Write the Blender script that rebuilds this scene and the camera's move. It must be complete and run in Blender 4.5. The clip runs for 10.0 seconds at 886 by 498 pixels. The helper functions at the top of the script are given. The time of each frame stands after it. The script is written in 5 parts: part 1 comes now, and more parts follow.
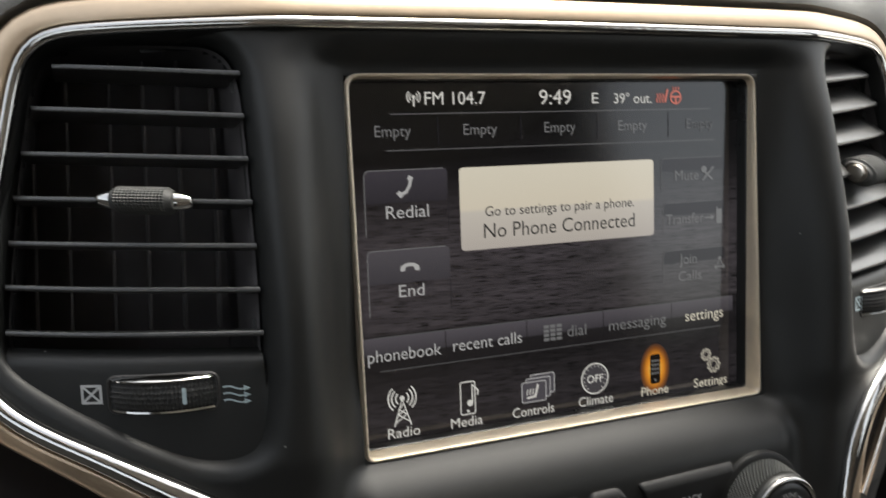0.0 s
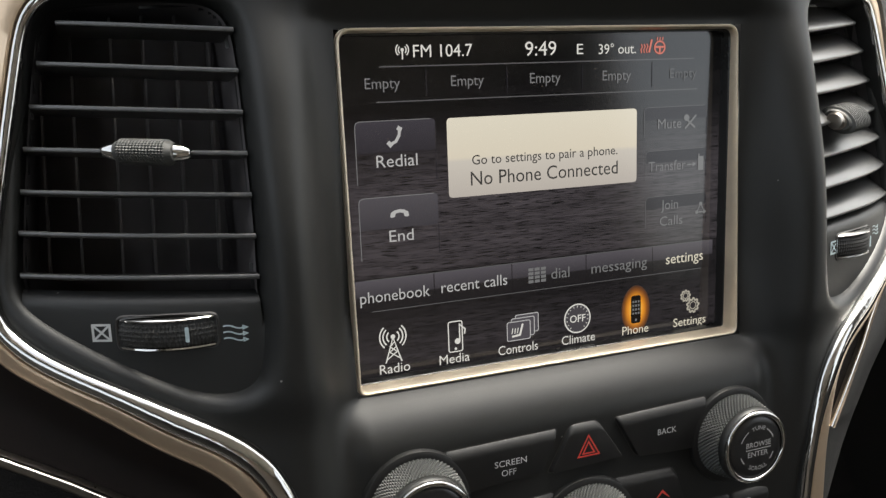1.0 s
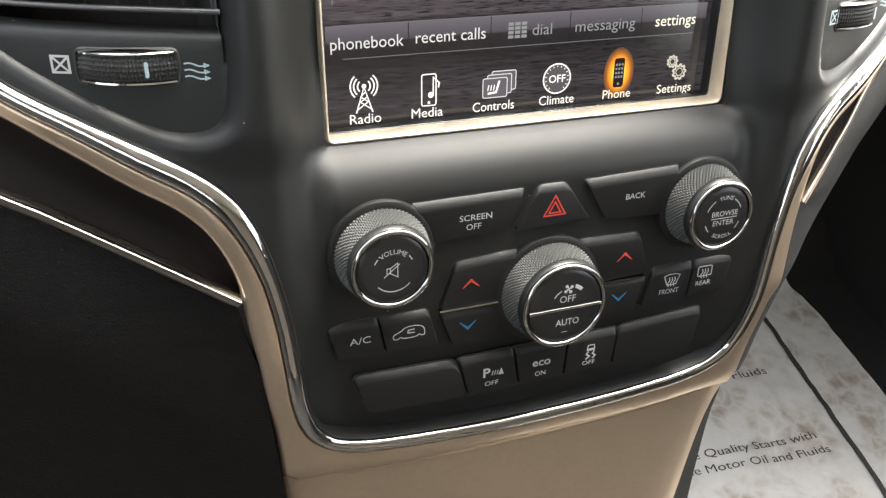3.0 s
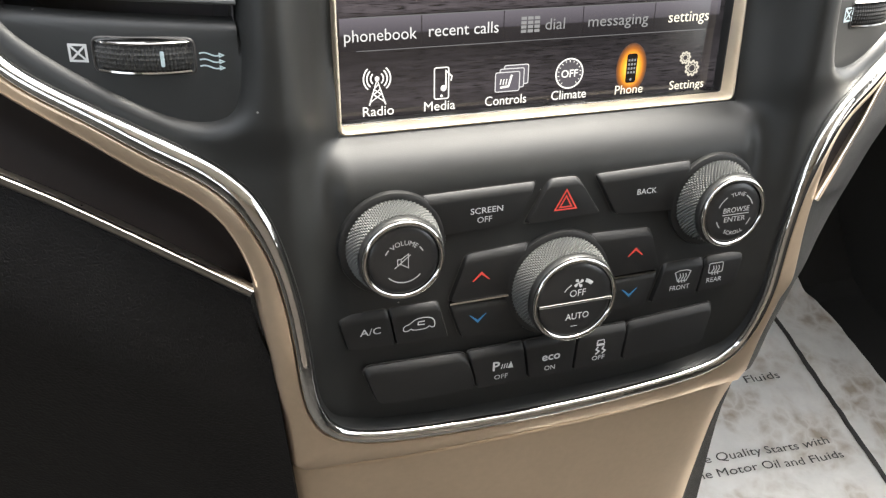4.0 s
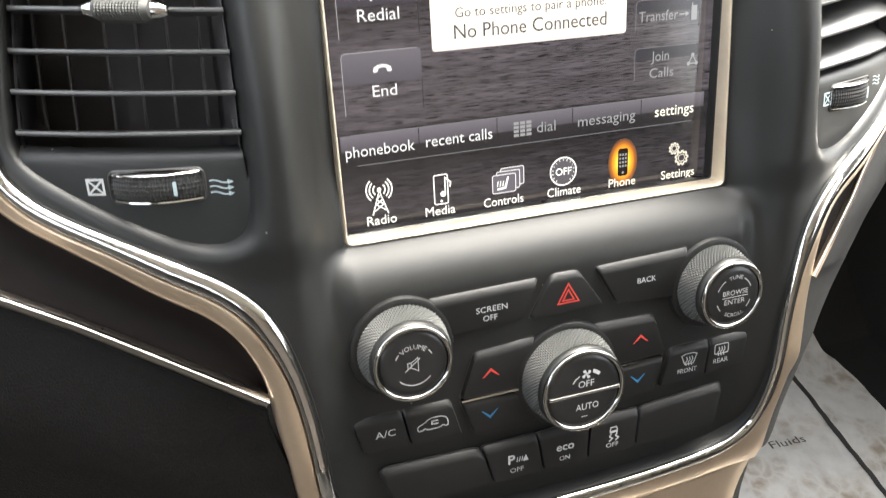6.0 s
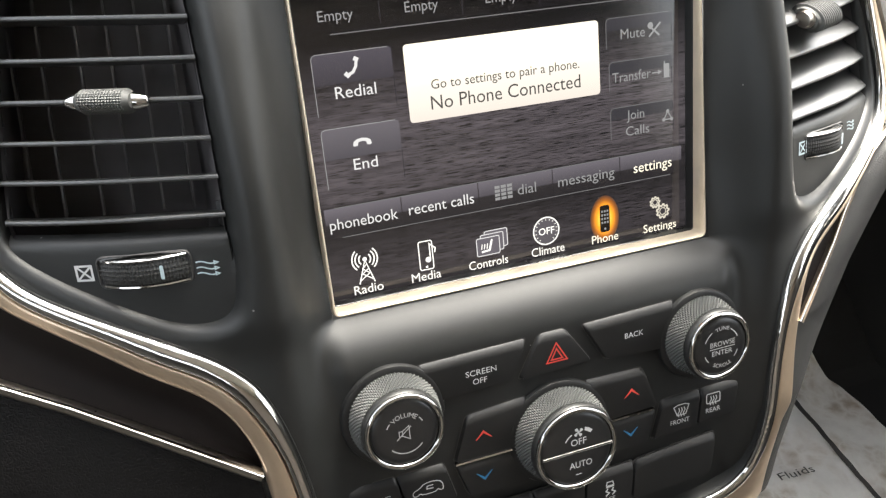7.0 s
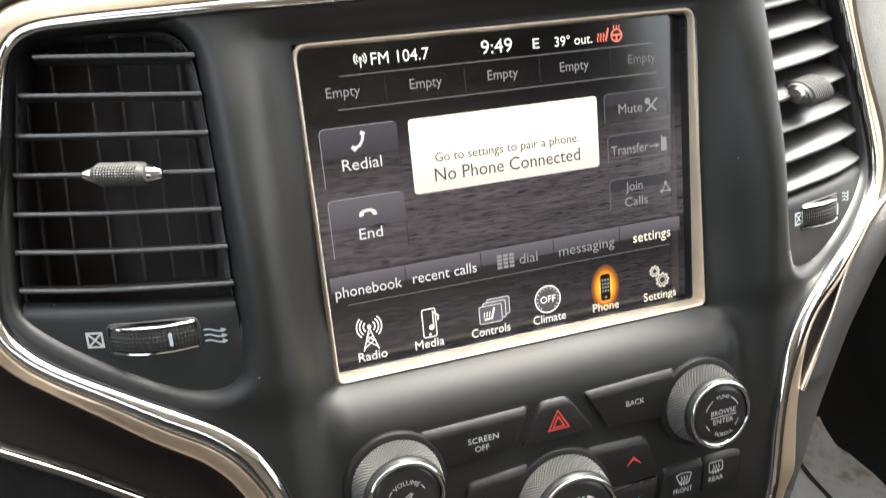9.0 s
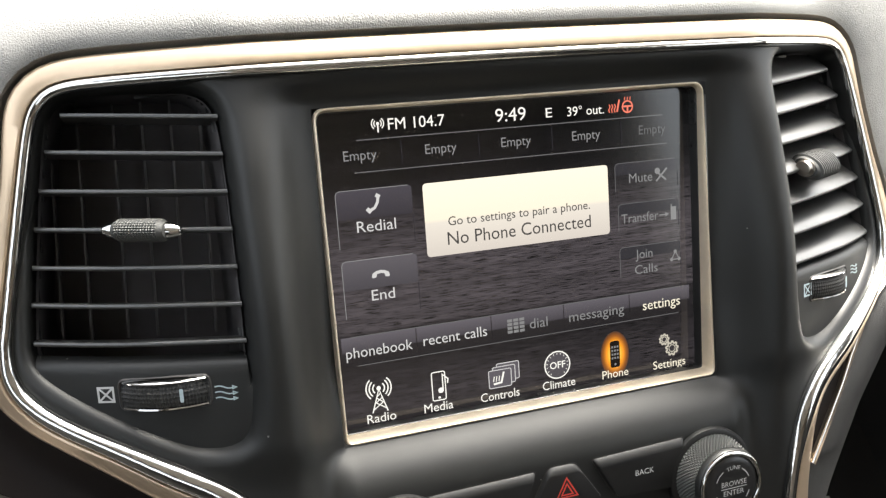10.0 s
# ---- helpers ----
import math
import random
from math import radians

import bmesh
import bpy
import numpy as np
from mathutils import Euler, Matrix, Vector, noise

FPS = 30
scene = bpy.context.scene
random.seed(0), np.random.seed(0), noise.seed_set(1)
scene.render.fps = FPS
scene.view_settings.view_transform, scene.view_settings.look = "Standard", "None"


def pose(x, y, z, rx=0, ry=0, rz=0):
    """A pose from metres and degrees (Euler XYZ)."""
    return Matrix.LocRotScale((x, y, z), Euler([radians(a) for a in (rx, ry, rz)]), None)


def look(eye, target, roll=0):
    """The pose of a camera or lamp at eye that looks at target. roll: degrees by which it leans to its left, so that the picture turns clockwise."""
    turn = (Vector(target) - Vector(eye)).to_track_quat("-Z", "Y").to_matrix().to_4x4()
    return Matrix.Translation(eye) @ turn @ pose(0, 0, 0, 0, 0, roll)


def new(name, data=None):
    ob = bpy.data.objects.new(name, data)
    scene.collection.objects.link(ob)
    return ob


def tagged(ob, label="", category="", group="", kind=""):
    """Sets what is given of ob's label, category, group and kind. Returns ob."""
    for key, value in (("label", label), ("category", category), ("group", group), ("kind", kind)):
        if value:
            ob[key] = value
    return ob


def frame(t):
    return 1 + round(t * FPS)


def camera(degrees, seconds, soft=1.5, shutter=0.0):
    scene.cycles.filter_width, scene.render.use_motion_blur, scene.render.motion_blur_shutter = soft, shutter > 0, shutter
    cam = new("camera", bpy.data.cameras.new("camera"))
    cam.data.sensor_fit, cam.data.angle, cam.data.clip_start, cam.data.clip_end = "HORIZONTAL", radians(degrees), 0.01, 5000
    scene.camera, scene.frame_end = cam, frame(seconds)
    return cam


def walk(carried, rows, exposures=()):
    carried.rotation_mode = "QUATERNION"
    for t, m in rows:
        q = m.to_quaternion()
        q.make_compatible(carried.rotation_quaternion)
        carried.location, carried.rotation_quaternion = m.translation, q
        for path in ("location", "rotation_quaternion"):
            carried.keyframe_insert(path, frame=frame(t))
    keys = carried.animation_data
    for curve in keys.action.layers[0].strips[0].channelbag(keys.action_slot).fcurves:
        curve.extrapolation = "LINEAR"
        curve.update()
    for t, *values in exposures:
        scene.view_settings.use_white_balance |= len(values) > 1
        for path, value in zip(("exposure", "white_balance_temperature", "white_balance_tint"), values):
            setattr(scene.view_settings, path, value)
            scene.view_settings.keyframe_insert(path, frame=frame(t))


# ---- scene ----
cam = camera(54.62, 10.0, soft=1.3, shutter=0.4)
# The dashboard's own frame: x across the car, y into the dash, z up along the touchscreen, which leans back by 20 degrees.
DASH = pose(0, 0, 0.7253, -20, 0, 0)
PATH = [
    (0, (-0.17643, -0.30076, 0.04136), (-0.02522, 0.06680, -0.00375), -2.07),
    (0.5, (-0.16492, -0.31240, 0.04591), (-0.01252, 0.05086, -0.02348), -2.63),
    (1, (-0.17368, -0.31959, 0.04743), (-0.03039, 0.04637, -0.02700), -2.13),
    (1.5, (-0.16244, -0.32058, 0.04859), (-0.02385, 0.04176, -0.04888), -3.31),
    (2, (-0.15888, -0.32413, 0.04736), (-0.02668, 0.02991, -0.08370), -2.46),
    (2.5, (-0.15905, -0.32867, 0.04429), (-0.03307, 0.01597, -0.11491), -1.13),
    (2.7, (-0.15810, -0.32470, 0.04200), (-0.03010, 0.01597, -0.13420), 0.06),
    (3.8, (-0.15776, -0.32873, 0.03592), (-0.03738, 0.01184, -0.13796), 0.72),
    (4, (-0.15791, -0.32866, 0.03588), (-0.03884, 0.01184, -0.13699), 0.64),
    (4.5, (-0.15780, -0.33014, 0.03801), (-0.04125, 0.01223, -0.13286), 0.29),
    (5, (-0.15892, -0.33320, 0.04056), (-0.04395, 0.01203, -0.12556), -0.26),
    (5.5, (-0.15771, -0.33378, 0.04594), (-0.04041, 0.01682, -0.10676), -1.44),
    (6, (-0.15602, -0.33589, 0.05120), (-0.03858, 0.01938, -0.09019), -3.08),
    (6.2, (-0.15098, -0.33607, 0.05640), (-0.03492, 0.02141, -0.08050), -4.09),
    (7.3, (-0.14775, -0.33925, 0.06495), (-0.02864, 0.02183, -0.05929), -5.85),
    (7.5, (-0.14729, -0.33854, 0.06523), (-0.02860, 0.02295, -0.05822), -5.98),
    (8, (-0.14764, -0.33872, 0.06569), (-0.02964, 0.02312, -0.05737), -5.96),
    (8.5, (-0.14948, -0.34117, 0.06544), (-0.03182, 0.02205, -0.05382), -5.64),
    (9, (-0.14883, -0.34634, 0.06938), (-0.02758, 0.02203, -0.02860), -5.42),
    (9.5, (-0.15241, -0.34825, 0.06800), (-0.03001, 0.02551, -0.00495), -4.57),
    (10, (-0.15314, -0.34904, 0.06779), (-0.02939, 0.02548, 0.00134), -4.19),
]
STOPS = 2.92  # the clip's camera starts darker and brightens as it looks down
EXPOSURES = [(t, STOPS + e, 6780, 7) for t, e in ((0.0, -1.2), (1.0, -0.95), (2.0, -0.42), (2.7, -0.02), (4.0, 0.32), (4.7, 0.32), (5.5, 0.54), (6.2, 0.56), (7.3, 0.05), (8.4, 0.03), (9.0, 0.26), (9.5, -0.05), (10.0, -0.25))]
walk(cam, [(t, DASH @ look(eye, target, roll)) for t, eye, target, roll in PATH], EXPOSURES)

# ---- light: a bright hazy sky seen through the car's windows ----
world = bpy.data.worlds.new("sky")
scene.world = world
world.use_nodes = True
wn = world.node_tree.nodes
sky = wn.new("ShaderNodeTexSky")
sky.sky_type = "NISHITA"
sky.sun_disc = False
sky.sun_elevation, sky.sun_rotation = radians(58.4), radians(40.6)
sky.air_density, sky.dust_density, sky.ozone_density = 1.0, 6.0, 0.5
wn["Background"].inputs["Strength"].default_value = 0.15
haze = wn.new("ShaderNodeHueSaturation")  # thin cloud takes most of the blue out of the sky
haze.inputs["Saturation"].default_value = 0.4
world.node_tree.links.new(sky.outputs["Color"], haze.inputs["Color"])
world.node_tree.links.new(haze.outputs["Color"], wn["Background"].inputs["Color"])
sun = new("sun", bpy.data.lights.new("sun", "SUN"))
sun.data.energy, sun.data.angle, sun.data.color = 1.8, radians(26), (1.0, 0.975, 0.93)
sun.matrix_world = look((0.6, 0.7, 2.2), (0, 0, 0.7))

# ---- materials ----
MM = 0.001
LIT = 0.205  # how bright the display is beside the daylight


def shader(name, color, rough, metal=0.0, coat=0.0, spec=0.5):
    m = bpy.data.materials.new(name)
    m.use_nodes = True
    b = m.node_tree.nodes["Principled BSDF"]
    b.inputs["Base Color"].default_value = (*color, 1)
    b.inputs["Roughness"].default_value = rough
    b.inputs["Metallic"].default_value = metal
    b.inputs["Coat Weight"].default_value = coat
    b.inputs["Specular IOR Level"].default_value = spec
    return m, m.node_tree.nodes, m.node_tree.links, b


def vary(nodes, links, b, color, amount, scale, rough=None, rough_span=0.08, stretch=(1, 1, 1)):
    """Colour and gloss that drift at a coarse and at a fine scale."""
    tc, mp = nodes.new("ShaderNodeTexCoord"), nodes.new("ShaderNodeMapping")
    mp.inputs["Scale"].default_value = stretch
    links.new(tc.outputs["Object"], mp.inputs["Vector"])
    n1, n2 = nodes.new("ShaderNodeTexNoise"), nodes.new("ShaderNodeTexNoise")
    n1.inputs["Scale"].default_value, n2.inputs["Scale"].default_value = scale, scale * 11
    n1.inputs["Detail"].default_value = n2.inputs["Detail"].default_value = 5
    mix = nodes.new("ShaderNodeMath")
    mix.operation = "MULTIPLY_ADD"
    mix.inputs[1].default_value = 0.5
    links.new(mp.outputs[0], n1.inputs["Vector"])
    links.new(mp.outputs[0], n2.inputs["Vector"])
    half = nodes.new("ShaderNodeMath")
    half.operation = "MULTIPLY"
    half.inputs[1].default_value = 0.5
    links.new(n2.outputs["Fac"], half.inputs[0])
    links.new(n1.outputs["Fac"], mix.inputs[0])
    links.new(half.outputs[0], mix.inputs[2])
    ramp = nodes.new("ShaderNodeValToRGB")
    lo, hi = [max(c * (1 - amount), 0) for c in color], [min(c * (1 + amount), 1) for c in color]
    ramp.color_ramp.elements[0].position, ramp.color_ramp.elements[1].position = 0.3, 0.7
    ramp.color_ramp.elements[0].color, ramp.color_ramp.elements[1].color = (*lo, 1), (*hi, 1)
    links.new(mix.outputs[0], ramp.inputs[0])
    links.new(ramp.outputs["Color"], b.inputs["Base Color"])
    if rough is not None:
        mr = nodes.new("ShaderNodeMapRange")
        mr.inputs["From Min"].default_value, mr.inputs["From Max"].default_value = 0.3, 0.7
        mr.inputs["To Min"].default_value, mr.inputs["To Max"].default_value = rough - rough_span, rough + rough_span
        links.new(mix.outputs[0], mr.inputs["Value"])
        links.new(mr.outputs["Result"], b.inputs["Roughness"])
    return mp


def relief(nodes, links, b, source, strength, distance):
    bump = nodes.new("ShaderNodeBump")
    bump.inputs["Strength"].default_value, bump.inputs["Distance"].default_value = strength, distance
    links.new(source, bump.inputs["Height"])
    links.new(bump.outputs["Normal"], b.inputs["Normal"])


def plastic(name, color, rough, grain=2200, strength=0.12, specks=True):
    m, n, l, b = shader(name, color, rough)
    mp = vary(n, l, b, color, 0.12, 14, rough, 0.015)
    t = n.new("ShaderNodeTexNoise")
    t.inputs["Scale"].default_value, t.inputs["Detail"].default_value = grain, 2
    l.new(mp.outputs[0], t.inputs["Vector"])
    relief(n, l, b, t.outputs["Fac"], strength, 0.0002)
    if specks:  # a little dust that has settled on the plastic
        v = n.new("ShaderNodeTexVoronoi")
        v.inputs["Scale"].default_value = 55
        l.new(mp.outputs[0], v.inputs["Vector"])
        th = n.new("ShaderNodeMath")
        th.operation, th.inputs[1].default_value = "LESS_THAN", 0.022
        l.new(v.outputs["Distance"], th.inputs[0])
        mixc = n.new("ShaderNodeMix")
        mixc.data_type = "RGBA"
        mixc.inputs["B"].default_value = (0.22, 0.21, 0.2, 1)
        old = b.inputs["Base Color"].links[0].from_socket
        l.new(th.outputs[0], mixc.inputs["Factor"])
        l.new(old, mixc.inputs["A"])
        l.new(mixc.outputs["Result"], b.inputs["Base Color"])
    return m


def leather(name, color, rough, scale=700, strength=0.5):
    m, n, l, b = shader(name, color, rough)
    mp = vary(n, l, b, color, 0.18, 9, rough)
    warp = n.new("ShaderNodeTexNoise")
    warp.inputs["Scale"].default_value = scale * 0.6
    l.new(mp.outputs[0], warp.inputs["Vector"])
    add = n.new("ShaderNodeMixRGB")
    add.blend_type, add.inputs[0].default_value = "ADD", 0.0022
    l.new(mp.outputs[0], add.inputs[1])
    l.new(warp.outputs["Color"], add.inputs[2])
    v = n.new("ShaderNodeTexVoronoi")
    v.feature = "DISTANCE_TO_EDGE"
    v.inputs["Scale"].default_value = scale
    l.new(add.outputs[0], v.inputs["Vector"])
    cl = n.new("ShaderNodeMapRange")
    cl.inputs["From Max"].default_value = 0.25
    l.new(v.outputs["Distance"], cl.inputs["Value"])
    relief(n, l, b, cl.outputs["Result"], strength, 0.0004)
    return m


def metal(name, color, rough, scale=30, span=0.05, stretch=(1, 1, 1), amount=0.06):
    m, n, l, b = shader(name, color, rough, 1.0)
    mp = vary(n, l, b, color, amount, scale, rough, span, stretch)
    if rough < 0.1:  # plated plastic is never quite even
        t = n.new("ShaderNodeTexNoise")
        t.inputs["Scale"].default_value, t.inputs["Detail"].default_value = 110, 2
        l.new(mp.outputs[0], t.inputs["Vector"])
        relief(n, l, b, t.outputs["Fac"], 0.22, 0.0012)
    return m


def glow(name, color, strength):
    m, n, l, b = shader(name, (0.004, 0.004, 0.004), 0.12)
    b.inputs["Emission Color"].default_value = (*color, 1)
    b.inputs["Emission Strength"].default_value = strength * LIT
    return m


def fading(name, stops, strength, axis="Z", lo=0.0, hi=1.0, tint=None):
    """Light of the display whose colour runs along one axis of the part, over lo..hi metres."""
    m, n, l, b = shader(name, (0.004, 0.004, 0.004), 0.12)
    tc, sep = n.new("ShaderNodeTexCoord"), n.new("ShaderNodeSeparateXYZ")
    l.new(tc.outputs["Object"], sep.inputs[0])
    mr = n.new("ShaderNodeMapRange")
    mr.inputs["From Min"].default_value, mr.inputs["From Max"].default_value = lo, hi
    l.new(sep.outputs[axis], mr.inputs["Value"])
    ramp = n.new("ShaderNodeValToRGB")
    els = ramp.color_ramp.elements
    while len(els) < len(stops):
        els.new(0.5)
    for e, (p, c) in zip(els, stops):
        e.position, e.color = p, (*c, 1)
    l.new(mr.outputs["Result"], ramp.inputs[0])
    l.new(ramp.outputs["Color"], b.inputs["Emission Color"])
    b.inputs["Emission Strength"].default_value = strength * LIT
    return m


BLACK = plastic("soft_black_plastic", (0.0115, 0.012, 0.0117), 0.46)
BUTTON = plastic("button_black_plastic", (0.010, 0.010, 0.010), 0.46, 2600, 0.08)
GLOSS = plastic("cap_black_plastic", (0.014, 0.014, 0.014), 0.28, 2600, 0.04, False)
BUTTON.node_tree.nodes["Principled BSDF"].inputs["Specular IOR Level"].default_value = 0.35
BLACK.node_tree.nodes["Principled BSDF"].inputs["Specular IOR Level"].default_value = 0.4
# black plastic lightened: lens veiling glare put into the cavity's colour
CAVITY_VEILED = plastic("veiled_vent_cavity_plastic", (0.08, 0.074, 0.076), 0.7, 2000, 0.1, False)
DARK = plastic("vent_black_plastic", (0.028, 0.026, 0.025), 0.5, 2000, 0.1, False)
BLADE, n, l, b = shader("vent_blade_plastic", (0.04, 0.04, 0.039), 0.36, spec=0.8)
vary(n, l, b, (0.028, 0.028, 0.027), 0.06, 6)
b.inputs["Coat Weight"].default_value, b.inputs["Coat Roughness"].default_value, b.inputs["Coat IOR"].default_value = 0.3, 0.3, 1.6
# vanes carry the same glare in their colour, paler than the plastic itself
VANE_VEILED = plastic("veiled_vent_vane_plastic", (0.10, 0.094, 0.095), 0.45, 2000, 0.1, False)
DRUM = plastic("dark_ribbed_rubber", (0.028, 0.028, 0.027), 0.6, 3000, 0.1, False)
COLLAR = plastic("smooth_grey_rubber", (0.014, 0.0145, 0.014), 0.45, 3000, 0.05, False)
GRIPGREY = plastic("grey_grip_rubber", (0.06, 0.061, 0.058), 0.6, 3000, 0.1, False)
RUBBER = plastic("knurled_grey_rubber", (0.06, 0.062, 0.059), 0.6, 3000, 0.1, False)
CHROME = metal("chrome", (0.56, 0.555, 0.54), 0.09, 40, 0.03)
RING = metal("knob_ring_chrome", (0.47, 0.465, 0.45), 0.05, 40, 0.03)
BAR = metal("dark_chrome_bar", (0.10, 0.098, 0.094), 0.42, 40, 0.03)
DULL = metal("dull_chrome", (0.24, 0.236, 0.225), 0.22, 40, 0.03)
BRONZE = metal("satin_bronze", (0.57, 0.445, 0.32), 0.33, 25, 0.04)
BRONZE.node_tree.nodes["Principled BSDF"].inputs["Metallic"].default_value = 0.76
SATIN = metal("satin_silver", (0.40, 0.365, 0.325), 0.3, 25, 0.04)
GOLD = metal("satin_gold", (0.74, 0.64, 0.50), 0.36, 25, 0.04)
GOLD.node_tree.nodes["Principled BSDF"].inputs["Metallic"].default_value = 0.6
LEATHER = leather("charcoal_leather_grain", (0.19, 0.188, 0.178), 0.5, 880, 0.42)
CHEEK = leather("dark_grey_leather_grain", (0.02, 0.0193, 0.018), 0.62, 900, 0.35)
KNEE = leather("black_leather_grain", (0.008, 0.0073, 0.0068), 0.46, 620, 0.35)
KNEE.node_tree.nodes["Principled BSDF"].inputs["Specular IOR Level"].default_value = 0.14
INLAY = plastic("dark_brown_inlay", (0.009, 0.0068, 0.006), 0.5, 1500, 0.03, False)
INLAY.node_tree.nodes["Principled BSDF"].inputs["Specular IOR Level"].default_value = 0.1
WHITE = plastic("white_print", (0.44, 0.45, 0.45), 0.5, 2000, 0.02, False)
FADED = plastic("grey_print", (0.36, 0.365, 0.36), 0.5, 2000, 0.02, False)
PALE = plastic("pale_blue_print", (0.42, 0.52, 0.55), 0.5, 2000, 0.02, False)
RED = plastic("red_print", (0.5, 0.05, 0.038), 0.5, 2000, 0.02, False)
BLUE = plastic("blue_print", (0.025, 0.14, 0.29), 0.5, 2000, 0.02, False)
CARPET = plastic("black_carpet", (0.016, 0.0155, 0.015), 0.9, 900, 0.8, False)
CONCRETE = plastic("pale_concrete", (0.4, 0.38, 0.35), 0.8, 60, 0.3, False)
LINER = plastic("headliner_cloth", (0.50, 0.478, 0.45), 0.9, 700, 0.4, False)
# invented tan for the unseen rear wall, to bounce light at the fascia
REARBOUNCE = plastic("tan_bounce_cloth", (0.24, 0.205, 0.175), 0.8, 900, 0.3, False)
TRIMGREY = plastic("cabin_trim_plastic", (0.09, 0.084, 0.076), 0.6, 900, 0.2, False)


# ---- mesh helpers: everything is modelled in millimetres ----
def mesh_object(name, bm, material, smooth=True):
    me = bpy.data.meshes.new(name)
    for v in bm.verts:
        v.co *= MM
    bmesh.ops.recalc_face_normals(bm, faces=bm.faces)
    if smooth:
        for f in bm.faces:
            f.smooth = True
        for e in bm.edges:
            if len(e.link_faces) == 2 and e.calc_face_angle(0) > radians(38):
                e.smooth = False
    bm.to_mesh(me)
    bm.free()
    if material:
        me.materials.append(material)
    return me


def part(name, bm, material, parent, label="", smooth=True):
    ob = new(name, mesh_object(name, bm, material, smooth))
    ob.parent = parent
    if label:
        ob["label"] = label
    return ob


def thing(name, at, label, category, group="", kind="", frame_of=None):
    """An Empty at the base of a thing; at is in millimetres of the dashboard's frame."""
    ob = new(name)
    ob.empty_display_size = 0.01
    ob.matrix_world = (DASH if frame_of is None else frame_of) @ Matrix.Translation(Vector(at) * MM)
    return tagged(ob, label, category, group, kind)


def soft_step(t):
    t = np.clip(t, 0.0, 1.0)
    return t * t * (3 - 2 * t)


def soft_ramp(d, w):
    return w * np.log1p(np.exp(np.clip(d / w, -40, 40)))


def shell_y(x, z):
    """Depth of the dash's outer skin round the stack: it leans back above the controls and falls away towards the sides."""
    ax = np.abs(x)
    side = 0.322 * soft_ramp(ax - 116, 4) + 0.004 * np.maximum(0, ax - 160) ** 2
    outer = soft_step((ax - 120) / 72)
    return -33.5 + side + 0.22 * soft_ramp(z, 10) * (1 - outer) + 0.23 * soft_ramp(z + 20, 10) * outer


def rounded(points, rounds=3, closed=True):
    """Chaikin's corner cutting."""
    p = [np.array(q, float) for q in points]
    for _ in range(rounds):
        out = []
        count = len(p) if closed else len(p) - 1
        for i in range(count):
            a, b = p[i], p[(i + 1) % len(p)]
            out += [0.75 * a + 0.25 * b, 0.25 * a + 0.75 * b]
        p = out if closed else [p[0], *out, p[-1]]
    return p


def fillet(points, r, steps=5):
    """A closed polygon with its corners rounded; r is one radius or one for each corner."""
    out = []
    n = len(points)
    for i in range(n):
        a, b, c = (np.array(points[(i + k) % n], float) for k in (-1, 0, 1))
        ri = r[i] if isinstance(r, (list, tuple)) else r
        u, w = (a - b) / np.linalg.norm(a - b), (c - b) / np.linalg.norm(c - b)
        d = min(ri, 0.45 * np.linalg.norm(a - b), 0.45 * np.linalg.norm(c - b))
        p, q = b + u * d, b + w * d
        for k in range(steps + 1):
            t = k / steps
            out.append((1 - t) ** 2 * p + 2 * t * (1 - t) * b + t * t * q)
    return out


def inset(points, d):
    """The closed 2D outline moved inwards by d (outwards if negative), whichever way it runs."""
    p = np.array(points)
    nx = np.roll(p, -1, 0) - np.roll(p, 1, 0)
    nx /= np.maximum(np.linalg.norm(nx, axis=1, keepdims=True), 1e-9)
    area = 0.5 * np.sum(p[:, 0] * np.roll(p[:, 1], -1) - np.roll(p[:, 0], -1) * p[:, 1])
    normal = np.stack([-nx[:, 1], nx[:, 0]], 1) * (1 if area > 0 else -1)
    return p + normal * d


def shrink(poly, d, top=1.0):
    """A convex polygon with every side moved inwards by d, those that face up by d * top."""
    p = np.array(poly, float)
    n = len(p)
    area = 0.5 * np.sum(p[:, 0] * np.roll(p[:, 1], -1) - np.roll(p[:, 0], -1) * p[:, 1])
    lines = []
    for i in range(n):
        u = p[(i + 1) % n] - p[i]
        u = u / np.linalg.norm(u)
        m = np.array([-u[1], u[0]]) * (1 if area > 0 else -1)
        lines.append((p[i] + m * d * (top if m[1] < -0.8 else 1.0), u))
    out = []
    for i in range(n):
        (a, u), (c, v) = lines[i - 1], lines[i]
        k = np.linalg.solve(np.stack([u, -v], 1), c - a)
        out.append(a + u * k[0])
    return out


def loft(loops, cap_first=False, cap_last=True, closed=True):
    """Skin between loops of equal length, each a list of (x, y, z)."""
    bm = bmesh.new()
    rings = [[bm.verts.new(q) for q in loop] for loop in loops]
    n = len(rings[0])
    for a, b in zip(rings, rings[1:]):
        for i in range(n if closed else n - 1):
            j = (i + 1) % n
            bm.faces.new((a[i], a[j], b[j], b[i]))
    if cap_first:
        bm.faces.new(rings[0])
    if cap_last:
        bm.faces.new(rings[-1])
    return bm


def slab(outline, levels, cap_first=False):
    """A keycap: the 2D outline (x, z) through (inset, y) levels, closed on the last."""
    return loft([[(x, y, z) for x, z in inset(outline, d)] for d, y in levels], cap_first=cap_first)


